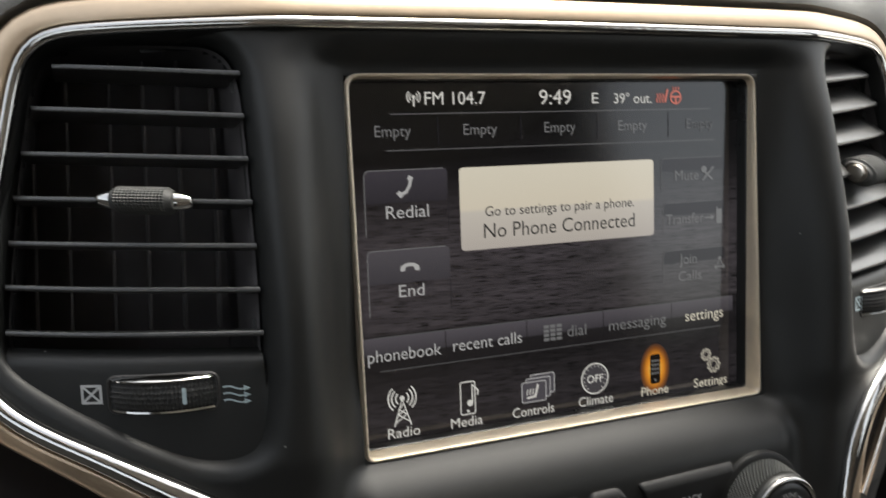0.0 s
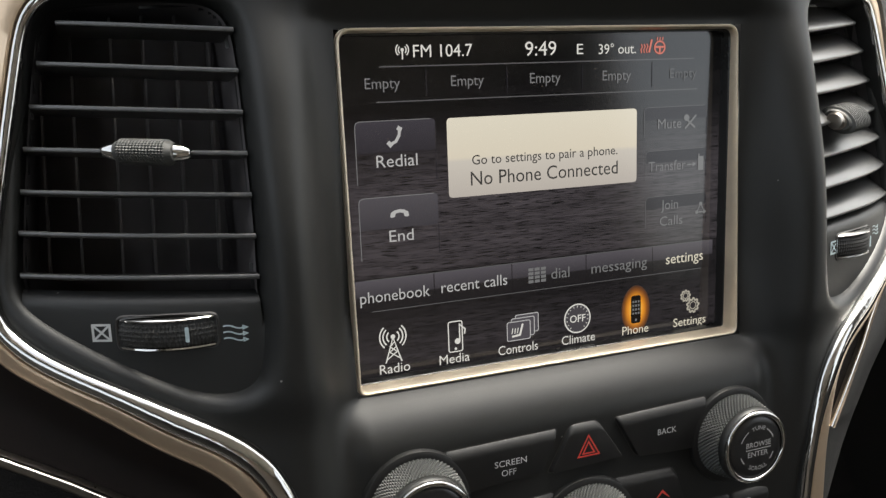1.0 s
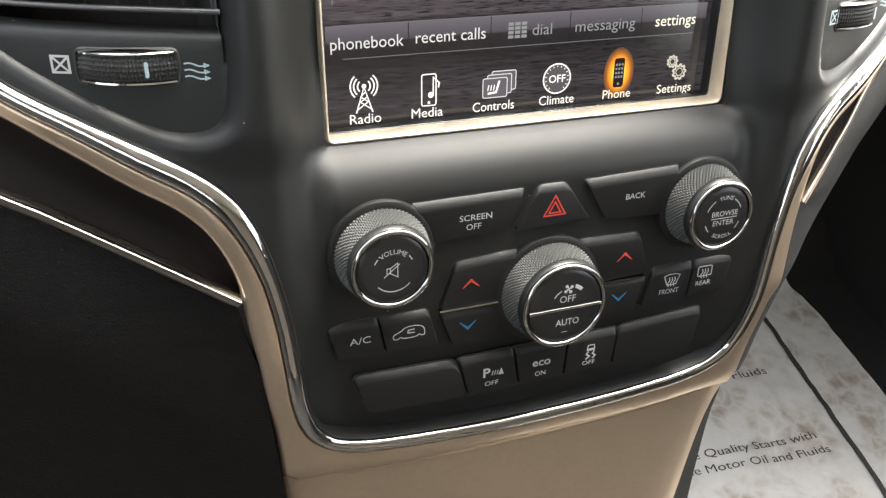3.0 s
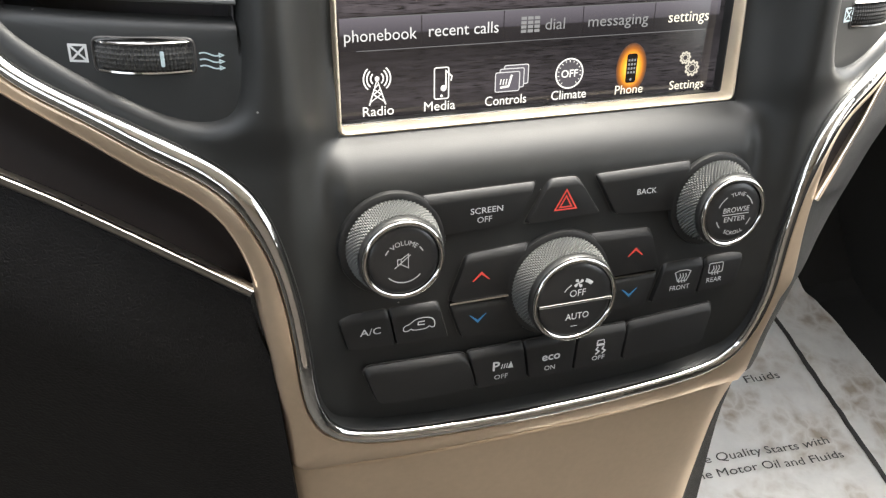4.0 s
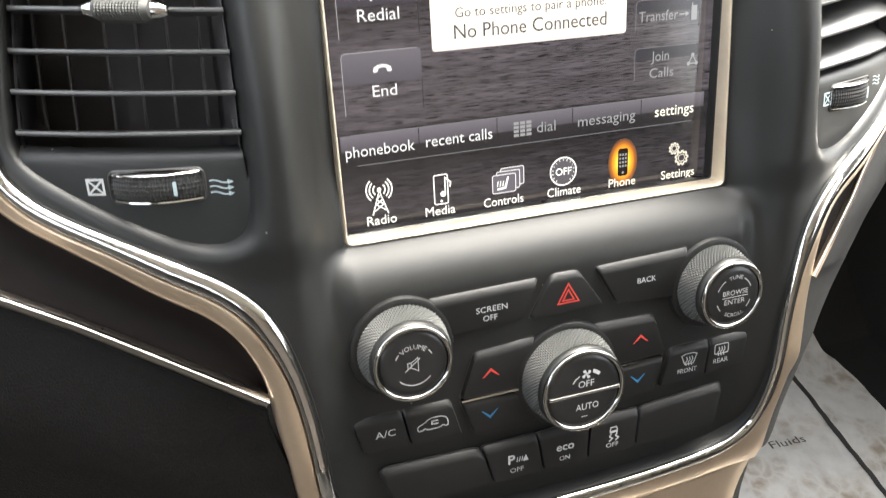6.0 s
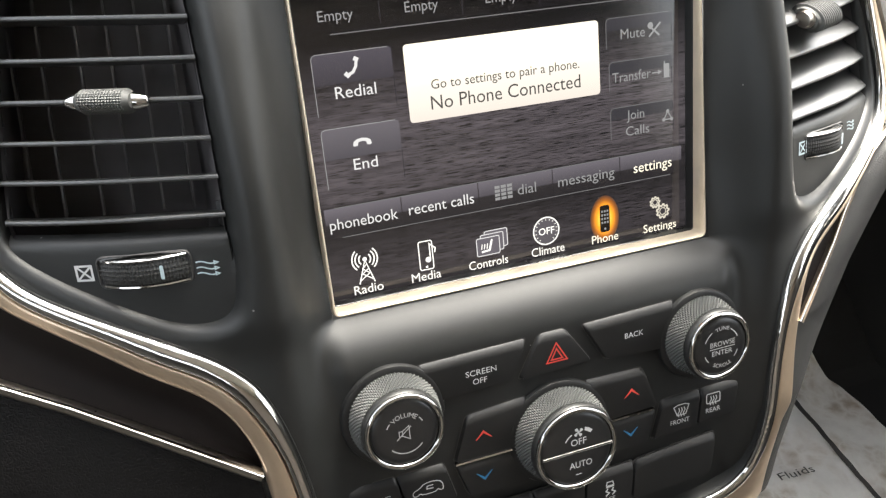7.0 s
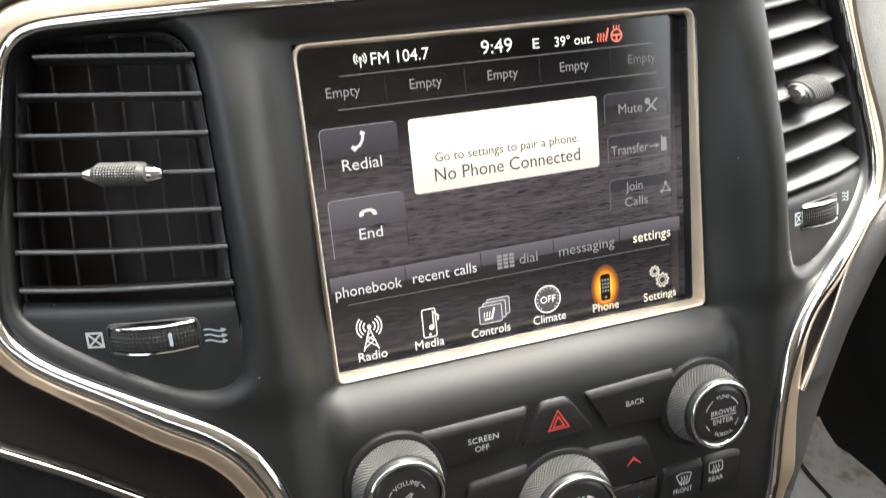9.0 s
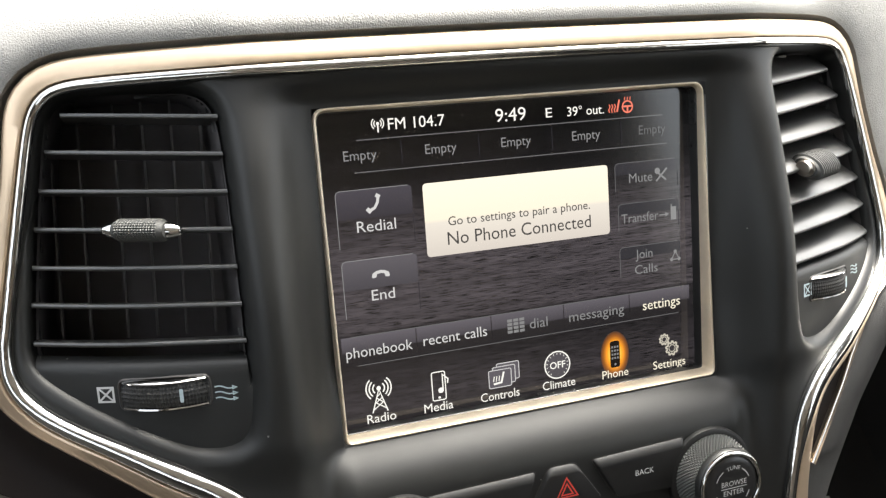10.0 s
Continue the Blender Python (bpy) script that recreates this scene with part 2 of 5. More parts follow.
def sweep(path, normals, profile, closed=True):
    """profile: (outwards, y) pairs, or a function of the index that gives them."""
    loops = []
    for i, (p, n) in enumerate(zip(path, normals)):
        prof = profile(i) if callable(profile) else profile
        loops.append([(p[0] + n[0] * a, p[1] + b, p[2] + n[1] * a) for a, b in prof])
    bm = bmesh.new()
    rows = [[bm.verts.new(q) for q in loop] for loop in loops]
    n = len(rows)
    for i in range(n if closed else n - 1):
        a, b = rows[i], rows[(i + 1) % n]
        for k in range(len(a) - 1):
            bm.faces.new((a[k], a[k + 1], b[k + 1], b[k]))
    return bm


def box(bm, x0, x1, y0, y1, z0, z1):
    v = [bm.verts.new((x, y, z)) for x in (x0, x1) for y in (y0, y1) for z in (z0, z1)]
    for q in ((0, 1, 3, 2), (4, 6, 7, 5), (0, 4, 5, 1), (2, 3, 7, 6), (0, 2, 6, 4), (1, 5, 7, 3)):
        bm.faces.new([v[i] for i in q])


def revolve(profile, steps=64, center=(0, 0)):
    """profile: (radius, y); turned about the y axis through center (x, z)."""
    bm = bmesh.new()
    rows = []
    for r, y in profile:
        rows.append([bm.verts.new((center[0] + r * math.cos(2 * math.pi * i / steps), y, center[1] + r * math.sin(2 * math.pi * i / steps))) for i in range(steps)])
    for a, b in zip(rows, rows[1:]):
        for i in range(steps):
            j = (i + 1) % steps
            bm.faces.new((a[i], a[j], b[j], b[i]))
    return bm, rows


# flat print: ribbons, fills and lettering in the (x, z) plane, at depth y
class Print:
    def __init__(self, y=0.0):
        self.bm, self.y = bmesh.new(), y

    def line(self, pts, w, closed=False):
        p = np.array(pts, float)
        n = len(p)
        left, right = [], []
        for i in range(n):
            if closed:
                a, c = p[i - 1], p[(i + 1) % n]
            else:
                a, c = p[max(i - 1, 0)], p[min(i + 1, n - 1)]
            b = p[i]
            u = (b - a) if np.linalg.norm(b - a) > 1e-9 else (c - b)
            v = (c - b) if np.linalg.norm(c - b) > 1e-9 else (b - a)
            u, v = u / np.linalg.norm(u), v / np.linalg.norm(v)
            t = u + v
            t = t / max(np.linalg.norm(t), 1e-6)
            m = np.array([-t[1], t[0]])
            k = w / 2 / max(abs(m @ np.array([-u[1], u[0]])), 0.5)
            left.append(self.bm.verts.new((b[0] + m[0] * k, self.y, b[1] + m[1] * k)))
            right.append(self.bm.verts.new((b[0] - m[0] * k, self.y, b[1] - m[1] * k)))
        for i in range(n if closed else n - 1):
            j = (i + 1) % n
            self.bm.faces.new((left[i], right[i], right[j], left[j]))
        return self

    def fill(self, pts):
        self.bm.faces.new([self.bm.verts.new((x, self.y, z)) for x, z in pts])
        return self

    def arc(self, cx, cz, r, a0, a1, w, steps=20):
        pts = [(cx + r * math.cos(radians(a0 + (a1 - a0) * k / steps)), cz + r * math.sin(radians(a0 + (a1 - a0) * k / steps))) for k in range(steps + 1)]
        return self.line(pts[:-1] if abs(a1 - a0) == 360 else pts, w, closed=abs(a1 - a0) == 360)

    def disc(self, cx, cz, r, steps=20):
        return self.fill([(cx + r * math.cos(2 * math.pi * k / steps), cz + r * math.sin(2 * math.pi * k / steps)) for k in range(steps)])

    def box(self, x0, x1, z0, z1):
        return self.fill([(x0, z0), (x1, z0), (x1, z1), (x0, z1)])

    def put(self, name, material, parent, label=""):
        for f in self.bm.faces:
            f.normal_update()
            if f.normal.y > 0:
                f.normal_flip()
        me = bpy.data.meshes.new(name)
        for v in self.bm.verts:
            v.co *= MM
        self.bm.to_mesh(me)
        self.bm.free()
        me.materials.append(material)
        ob = new(name, me)
        ob.parent = parent
        if label:
            ob["label"] = label
        return ob


def letters(text, bold=0.0):
    """Outline of a word as vertices and faces, with the height of its capitals scaled to 1, starting at x = 0."""
    curve = bpy.data.curves.new("word", "FONT")
    curve.body, curve.size, curve.offset, curve.resolution_u = text, 1.0, bold, 3
    ob = bpy.data.objects.new("word", curve)
    scene.collection.objects.link(ob)
    me = bpy.data.meshes.new_from_object(ob.evaluated_get(bpy.context.evaluated_depsgraph_get()))
    co = np.array([v.co[:2] for v in me.vertices])
    faces = [list(p.vertices) for p in me.polygons]
    bpy.data.objects.remove(ob)
    bpy.data.curves.remove(curve)
    bpy.data.meshes.remove(me)
    co[:, 0] -= co[:, 0].min()
    return co / 0.729, faces


def word(text, x0, x1, base, cap, y, material, parent, name="lettering", bold=0.0, label=""):
    """Lettering from x0 to x1 on a base line, its capitals cap high. x1 None keeps the font's own width."""
    co, faces = letters(text, bold)
    co = co * cap
    if x1 is not None:
        co[:, 0] *= (x1 - x0) / co[:, 0].max()
    me = bpy.data.meshes.new(name)
    me.from_pydata([((x0 + a) * MM, y * MM, (base + b) * MM) for a, b in co], [], faces)
    me.materials.append(material)
    ob = new(name, me)
    ob.parent = parent
    ob["label"] = label or f'lettering "{text}"'
    return ob


def arched(text, cx, cz, r, mid, cap, y, material, parent, span=None, below=False, label=""):
    """Lettering bent round a centre; mid is the middle's angle in degrees. below: read from inside, along the lower rim."""
    co, faces = letters(text)
    co = co * cap
    w = co[:, 0].max()
    k = 1.0 if span is None else radians(span) * r / w
    out = []
    for a, b in co:
        off = (a - w / 2) * k / r
        if below:
            t, rad = radians(mid) + off, r - b
        else:
            t, rad = radians(mid) - off, r + b
        out.append(((cx + rad * math.cos(t)) * MM, y * MM, (cz + rad * math.sin(t)) * MM))
    me = bpy.data.meshes.new("lettering")
    me.from_pydata(out, [], faces)
    me.materials.append(material)
    ob = new("lettering", me)
    ob.parent = parent
    ob["label"] = label or f'lettering "{text}"'
    return ob


# ---- the stack's outline ----
HALF = [(0, 84), (65, 83.7), (128, 83.3), (170, 83.2), (184, 82), (190, 77.5), (193.5, 70), (198, 51), (204, 25), (213, -14), (214, -28), (206, -38),
        (193, -46), (172, -56), (157, -64), (141, -72.5), (130, -82), (122.5, -95), (116.5, -112), (113, -130), (111, -150), (109.5, -170), (107, -183), (102, -194),
        (92, -200.5), (76, -204), (45, -206.5), (0, -208)]
RIM = rounded([*HALF, *[(-x, z) for x, z in HALF[-2:0:-1]]], 3)


def resample(points, step):
    p = np.array([*points, points[0]])
    s = np.r_[0, np.cumsum(np.linalg.norm(np.diff(p, axis=0), axis=1))]
    n = int(s[-1] / step)
    u = np.linspace(0, s[-1], n, endpoint=False)
    return np.stack([np.interp(u, s, p[:, 0]), np.interp(u, s, p[:, 1])], 1)


RIM = np.array(resample(RIM, 3.0))
tangent = np.roll(RIM, -1, 0) - np.roll(RIM, 1, 0)
tangent /= np.linalg.norm(tangent, axis=1)[:, None]
outer = np.stack([tangent[:, 1], -tangent[:, 0]], 1)
outer *= np.sign(((RIM - RIM.mean(0)) * outer).sum())
draw_in = 3.0 * soft_step((-8 - RIM[:, 1]) / 28) * soft_step((RIM[:, 1] + 122) / 55)  # below the vents the ring lies further in
RIM = RIM - outer * draw_in[:, None]
rim_n = -(inset(RIM, 1.0) - RIM)


def rim_y(x, z):
    return shell_y(x, z) + 8.0 * soft_step((-150 - z) / 60)


def far_from(px, pz, poly):
    """Signed distance of points to a closed outline; negative inside."""
    a = np.array(poly)
    b = np.roll(a, -1, 0)
    best = np.full(px.shape, 1e9)
    odd = np.zeros(px.shape, bool)
    for (ax, az), (bx, bz) in zip(a, b):
        ex, ez = bx - ax, bz - az
        t = np.clip(((px - ax) * ex + (pz - az) * ez) / max(ex * ex + ez * ez, 1e-9), 0, 1)
        best = np.minimum(best, np.hypot(px - ax - t * ex, pz - az - t * ez))
        if az != bz:
            cross = ((az > pz) != (bz > pz)) & (px < (bx - ax) * (pz - az) / (bz - az) + ax)
            odd ^= cross
    return np.where(odd, -best, best)


VENT = rounded([(126, 56), (127, 71), (133, 79), (147, 80.8), (178, 81.5), (189, 79), (193, 66), (198.5, 35), (204.5, -8), (205, -20), (196, -29), (168, -45.5), (146, -56), (132.5, -54.5), (128.5, -45), (126.5, -20), (126, 30)], 3)


def fascia_y(x, z):
    """The moulded black panel: pillars, the well round the screen, the ledge below it and the control face."""
    ax = np.abs(x)
    t = np.clip((112.5 - ax) / 19, -1, 1.6)  # from the pillar's crest straight down to the bezel
    side = soft_ramp(t, 0.11) - soft_ramp(t - 1, 0.12)
    top = soft_step((84 - z) / 13)
    t = np.clip((-70.5 - z) / 21, 0, 1)
    middle = soft_step((107 - ax) / 17)  # the ledge stops short of the pillars and leaves a fading valley
    rise = 14.5 * (middle * (1 - (1 - t) ** 2.2) + (1 - middle) * soft_step((-66 - z) / 75))
    well = -33.5 + 8.0 * soft_step((-150 - z) / 60) + 20.5 + 4.3 * soft_step((z + 68) / 40) - rise
    y = rim_y(x, z) * (1 - side * top) + well * side * top
    y = y - 2.2 * soft_step((ax - 100) / 8) * (1 - soft_step((ax - 132) / 28)) * soft_step((z + 75) / 20) * soft_step((86 - z) / 40)  # pillar
    d = far_from(ax, z, VENT)
    return y + 14.0 * np.clip((10.0 - d) / 11.0, 0, 1) ** 4.2, d


# ---- centre stack ----
stack = thing("centre_stack", (0, 0, 0), "matte black moulded plastic centre stack with chrome and bronze surround", "centre stack")
STEP = 1.5
xs, zs = np.arange(-222, 222.1, STEP), np.arange(-214, 90.1, STEP)
gx, gz = np.meshgrid(xs, zs)
gy, dvent = fascia_y(gx, gz)
drim = far_from(gx, gz, RIM)
keep = (drim < 3) & (dvent > -2.5) & ~((np.abs(gx) < 90.2) & (gz < 69.2) & (gz > -69.2))
index = -np.ones(gx.shape, int)
index[keep] = np.arange(keep.sum())
verts = np.stack([gx[keep], gy[keep], gz[keep]], 1) * MM
quads = np.stack([index[:-1, :-1], index[:-1, 1:], index[1:, 1:], index[1:, :-1]], -1).reshape(-1, 4)
quads = quads[(quads >= 0).all(1)]
me = bpy.data.meshes.new("fascia")
me.from_pydata(verts.tolist(), [], quads.tolist())
me.polygons.foreach_set("use_smooth", np.ones(len(me.polygons), bool))
me.materials.append(BLACK)
fascia = new("fascia", me)
fascia.parent = stack

path3 = [(x, float(rim_y(x, z)), z) for x, z in RIM]
chrome_profile = [(0.0, 3), *[(3.15 - 3.15 * math.cos(radians(a)), 0.9 - 4.2 * math.sin(radians(a)) ** 0.55) for a in range(6, 180, 8)], (6.4, 3)]


def slim(z):
    """The chrome is narrower round the vents and the top than along the controls, and widest in the bend."""
    bend = float(soft_step((-45 - z) / 20) * soft_step((z + 118) / 40))
    return 1 - 0.32 * float(soft_step((z + 45) / 50)) + 0.4 * bend


def trim_profile(i):
    k = slim(RIM[i][1])
    return [(o * k, y * (0.5 + 0.5 * k) if y < 0 else y) for o, y in chrome_profile]


part("inner_lip", sweep(path3, rim_n, [(-3.2, 10), (-2.4, 6.5), (-1.4, 3.2), (-0.6, 0.6), (0.0, -0.7), (0.4, -0.6), (0.5, 3)]), BLACK, stack, "black lip inside the chrome")
part("chrome_trim", sweep(path3, rim_n, trim_profile), CHROME, stack, "polished chrome trim ring")


def bronze_profile(i):
    x, z = RIM[i]
    w = 13.0 + 4.8 * float(soft_step((-82 - z) / 88)) - 1.7 * float(soft_step((-190 - z) / 14)) - 2.5 * float(soft_step((abs(x) - 190) / 10)) * float(soft_step((z + 10) / 40))
    if x > 0:
        w += 2.0 * float(soft_step((-78 - z) / 40))
    w += (4.6 if x < 0 else 2.8) * float(soft_step((-40 - z) / 26) * soft_step((z + 124) / 52))
    sink = 0.0
    top, turn = (-156, 14) if x > 0 else (-112, 40)
    if z < top:  # the lower corners fill out to the console's sides and crease
        nx, nz = rim_n[i]
        reach = 6.0
        while reach < 60:
            px_, pz = abs(x + nx * reach), z + nz * reach
            fall = max(0.0, -155 - pz)
            side = 126.6 - 0.02 * fall - 0.0017 * fall * fall if x > 0 else 125.9 - 0.09 * fall + 0.14 * max(0.0, pz + 155)
            if px_ > side or pz < -224.3 + 3.6 * (px_ / 120) ** 2.5:
                break
            reach += 0.1
        t = float(soft_step((top - z) / turn))
        w = w * (1 - t) + reach * t
        sink = 2.2 * float(soft_step((-156 - z) / 44)) * float(soft_step((abs(x) - 66) / 36))
    k = 6.3 * slim(z)
    return [(k, 4), (k + 0.1, -0.9), (k + 0.5, -1.6), (k + 1.3, -1.7), (w - 3.0, 0.6 + 0.9 * sink), (w - 1.4, 1.6 + sink), (w - 0.4, 3.0 + sink), (w, 5.5 + sink), (w + 0.3, 14 + sink)]


part("bronze_surround", sweep(path3, rim_n, bronze_profile), BRONZE, stack, "satin bronze painted surround")


# ---- the lower console, the dash and the trim round the stack ----
def patch(fn, us, vs):
    """A sheet from a function of two parameters that gives (x, y, z)."""
    bm = bmesh.new()
    rows = [[bm.verts.new(fn(u, v)) for v in vs] for u in us]
    for a, b in zip(rows, rows[1:]):
        for k in range(len(a) - 1):
            bm.faces.new((a[k], a[k + 1], b[k + 1], b[k]))
    return bm


console = thing("lower_console", (0, -20, -225), "satin bronze console front with a raised crease below the controls", "console")


def console_front(u, v):
    # u across from -1 to 1, v downwards in millimetres below the surround
    half = 111 + 9.4 * math.exp(-v / 16) if u > 0 else 120.4 - 0.06 * v
    z = -223.2 + 3.6 * abs(u) ** 2.5 - v
    roll = 4.2 * max(0.0, 1 - v / 2.6) ** 2
    y = -23.5 + 0.18 * v + roll + 3 * abs(u) ** 10 + 3.5 * u * u
    return u * half, y + 20, z + 225


part("front_panel", patch(console_front, [*np.linspace(-1, -0.9, 8), *np.linspace(-0.85, 0.85, 35), *np.linspace(0.9, 1, 8)], [0, 0.3, 0.7, 1.2, 1.8, 2.6, 4, 6, 9, 14, 20, 28, 38, 50, 64, 80, 100, 125, 150]), BRONZE, console)


def console_side(u, v, side=1):
    x, y, z = console_front(side, v)
    x = abs(x)
    out = 3.0 + 0.1 * v
    return x + 0.4 + out * min(u, 1) + 3 * max(0, u - 1), y + 0.8 * min(1, u * 12) + 2 * min(u, 1) + 90 * max(0, u - 1), z


SIDE_U = [0, 0.03, 0.08, 0.2, 0.4, 0.6, 0.8, 1, 1.05, 1.2, 2]
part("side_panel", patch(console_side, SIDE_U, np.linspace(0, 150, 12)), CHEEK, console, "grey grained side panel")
part("side_panel", patch(lambda u, v: (-console_side(u, v, -1)[0], console_side(u, v, -1)[1] + 6 * u, console_side(u, v, -1)[2]), SIDE_U, np.linspace(0, 150, 12)), KNEE, console, "black grained side panel")

# the dash: grained top, brow over the stack and its passenger side
dash = thing("dashboard", (0, 40, 120), "charcoal grey leather-grained dashboard above and beside the stack", "dashboard")


def skirt(index_range, outward, back, material, name, label=""):
    """Grained skin that leaves the bronze surround: outward and back give, for s from 0 to 1, its spread and its fall."""
    s_values = [0, 0.01, 0.02, 0.035, 0.05, 0.075, 0.1, 0.14, 0.2, 0.3, 0.42, 0.56, 0.7, 0.85, 1]
    bm = bmesh.new()
    rows = []
    for i in index_range:
        i %= len(RIM)
        x, z = RIM[i]
        nx, nz = rim_n[i]
        y = float(rim_y(x, z))
        w = bronze_profile(i)[-2][0]
        row = []
        for s in s_values:
            o, b = outward(s, x, z), back(s, x, z)
            row.append(bm.verts.new((x + nx * (w + o), y + 5 + b - 40, z + nz * (w + o) - 120)))
        rows.append(row)
    for a, b in zip(rows, rows[1:]):
        for k in range(len(a) - 1):
            bm.faces.new((a[k], a[k + 1], b[k + 1], b[k]))
    return part(name, bm, material, dash, label)


N = len(RIM)
right_low = int(np.argmin(np.hypot(RIM[:, 0] - 205, RIM[:, 1] + 40)))
left_low = int(np.argmin(np.hypot(RIM[:, 0] + 213, RIM[:, 1] + 8)))


def brow_top(x, z):
    return float(soft_step((z - 60) / 26)) * (1 - 0.75 * float(soft_step((x - 150) / 45)))


def brow_out(s, x, z):
    return 2.4 * min(1.0, s / 0.02) + (330 - 160 * brow_top(x, z)) * max(0, s - 0.03) ** 0.9


def brow_back(s, x, z):
    roll = 6.0 * max(0.0, 1 - s / 0.02) ** 0.5 - 1.0 - 1.5 * math.sin(min(s / 0.06, 1) * math.pi)
    return roll + (120 + 210 * brow_top(x, z)) * max(0, s - 0.06) ** 1.1


order = list(range(left_low, N + right_low + 1)) if left_low > right_low else list(range(left_low, right_low + 1))
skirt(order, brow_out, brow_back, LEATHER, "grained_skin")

# knee panel, inlay and strips beside the stack, on the driver's side
STRIP = [(-131.5, -28, -123.5), (-142, -24, -117.5), (-162, -17, -106), (-180, -10, -96), (-197, -3, -87), (-215, 4, -78.5), (-240, 13, -66.5), (-290, 28, -45), (-350, 45, -24)]


def strip_at(u):
    p = np.array(STRIP)
    s = np.r_[0, np.cumsum(np.linalg.norm(np.diff(p, axis=0), axis=1))]
    return np.array([np.interp(u * s[-1], s, p[:, k]) for k in range(3)])


knee = thing("knee_panel", (-200, -30, -150), "black leather-grained driver knee panel below a thin silver strip", "knee panel")


def knee_fn(u, v):
    tuck, u = max(0.0, -u), max(0.0, u)  # the edge turns in behind the bronze
    p = strip_at(u)
    edge = float(np.interp(v, (0, 27, 59, 91, 130, 170), (-131.5, -126.4, -123.4, -120.8, -118.5, -117.5)))
    x = p[0] + (edge - p[0]) * (1 - u) ** 14 * min(1, v / 27) + 5 * tuck
    bulge = -7 * math.sin(min(v / 70, 1) * math.pi / 2) + 0.24 * max(0, v - 60)
    return x + 200, p[1] + 3.5 + bulge * min(1, 0.4 + 2.5 * u) + 30 + 16 * tuck ** 0.5, p[2] - 4.5 - v + 150


part("panel_skin", patch(knee_fn, [-1, -0.4, -0.1, -0.02, *np.linspace(0, 1, 40)], [0, 2, 5, 10, 18, 28, 40, 55, 75, 100, 130, 170, 220, 290]), KNEE, knee)

inlay = thing("dark_inlay", (-180, -20, -75), "glossy dark brown inlay between bronze surround and silver strip", "trim panel")


INLAY_I = [i for i in range(N) if RIM[i][0] < 0 and -124 < RIM[i][1] < -12]
INLAY_I.sort(key=lambda i: RIM[i][1])
INLAY_Q = np.array([(RIM[i][0] + rim_n[i][0] * (bronze_profile(i)[-1][0] - 1.5), float(rim_y(*RIM[i])) + 8, RIM[i][1] + rim_n[i][1] * (bronze_profile(i)[-1][0] - 1.5)) for i in INLAY_I])
INLAY_Q = np.vstack([INLAY_Q, INLAY_Q[-1] + np.array([(-30, 9, 14)]), INLAY_Q[-1] + np.array([(-140, 45, 62)])])
INLAY_S = np.r_[0, np.cumsum(np.linalg.norm(np.diff(INLAY_Q, axis=0), axis=1))]


def inlay_fn(u, v):
    p = strip_at(u)
    w = u * INLAY_S[-1]
    q = np.array([np.interp(w, INLAY_S, INLAY_Q[:, k]) for k in range(3)])
    a = p + np.array([0, 3.0, 1.0])
    m = a * (1 - v) + q * v
    m[1] += 4.0 * math.sin(v * math.pi)
    return m[0] + 180, m[1] + 20, m[2] + 75


part("inlay_skin", patch(inlay_fn, np.linspace(0, 1, 60), np.linspace(0, 1, 8)), INLAY, inlay)


def strip_mesh(points, base, side=1, thick=1.0):
    pts = [np.array(p) for p in points]
    loops = []
    prof = [(-2.6, 3.0), (-2.7, 0.6), (-2.2, -1.0), (-0.6, -2.2), (0.9, -2.6), (2.0, -1.6), (2.6, 0.4), (2.6, 3.0)]
    for i, p in enumerate(pts):
        t = pts[min(i + 1, len(pts) - 1)] - pts[max(i - 1, 0)]
        n = np.array([-t[2], t[0]])
        n = n / np.linalg.norm(n)
        if n[1] < 0:
            n = -n
        k = (0.75 if i == 0 else 1) * thick
        loops.append([((p[0] + n[0] * a * k) * side - base[0], p[1] + b - base[1], p[2] + n[1] * a * k - base[2]) for a, b in prof])
    return loft(loops, cap_first=True, cap_last=True)


def edge_mesh(points, base, thick=1.0):
    """The bright bead along the strip's upper edge."""
    pts = [np.array(p) for p in points]
    loops = []
    for i, p in enumerate(pts):
        t = pts[min(i + 1, len(pts) - 1)] - pts[max(i - 1, 0)]
        n = np.array([-t[2], t[0]])
        n = n / np.linalg.norm(n) * (1 if n[1] > 0 else -1)
        loops.append([(p[0] + n[0] * o * thick - base[0], p[1] + y * thick - base[1], p[2] + n[1] * o * thick - base[2]) for o, y in ((0.7, -1.9), (0.9, -2.7), (1.4, -3.0), (1.9, -2.5), (2.2, -1.4), (1.4, -1.0))])
    return loft(loops, cap_first=True, cap_last=True)


strip_pts = [strip_at(u) for u in np.linspace(0, 1, 60)]
strip = thing("silver_strip", (-180, -30, -80), "thin polished silver trim strip along the knee panel", "trim strip", "silver strips")
part("strip", strip_mesh(strip_pts, (-180, -30, -80)), SATIN, strip, "satin grey lower face")
part("bright_edge", edge_mesh(strip_pts, (-180, -30, -80)), CHROME, strip, "bright chrome upper edge")
strip_r = thing("silver_strip", (150, -20, -90), "short polished silver strip end beside the bronze surround", "trim strip", "silver strips")
STRIP_R = [(133, -30, -117), (143, -26.5, -105), (152, -23, -94.5), (161.5, -19, -84.5), (171.5, -14, -73.5), (184.5, -8, -60), (198, -2, -49), (212, 4, -42), (228, 12, -38), (250, 26, -35)]
part("strip", strip_mesh([np.array(p) for p in STRIP_R], (150, -20, -90), 1, 0.3), SATIN, strip_r, "satin grey face")
part("bright_edge", edge_mesh(STRIP_R, (150, -20, -90), 0.6), CHROME, strip_r, "bright chrome edge")

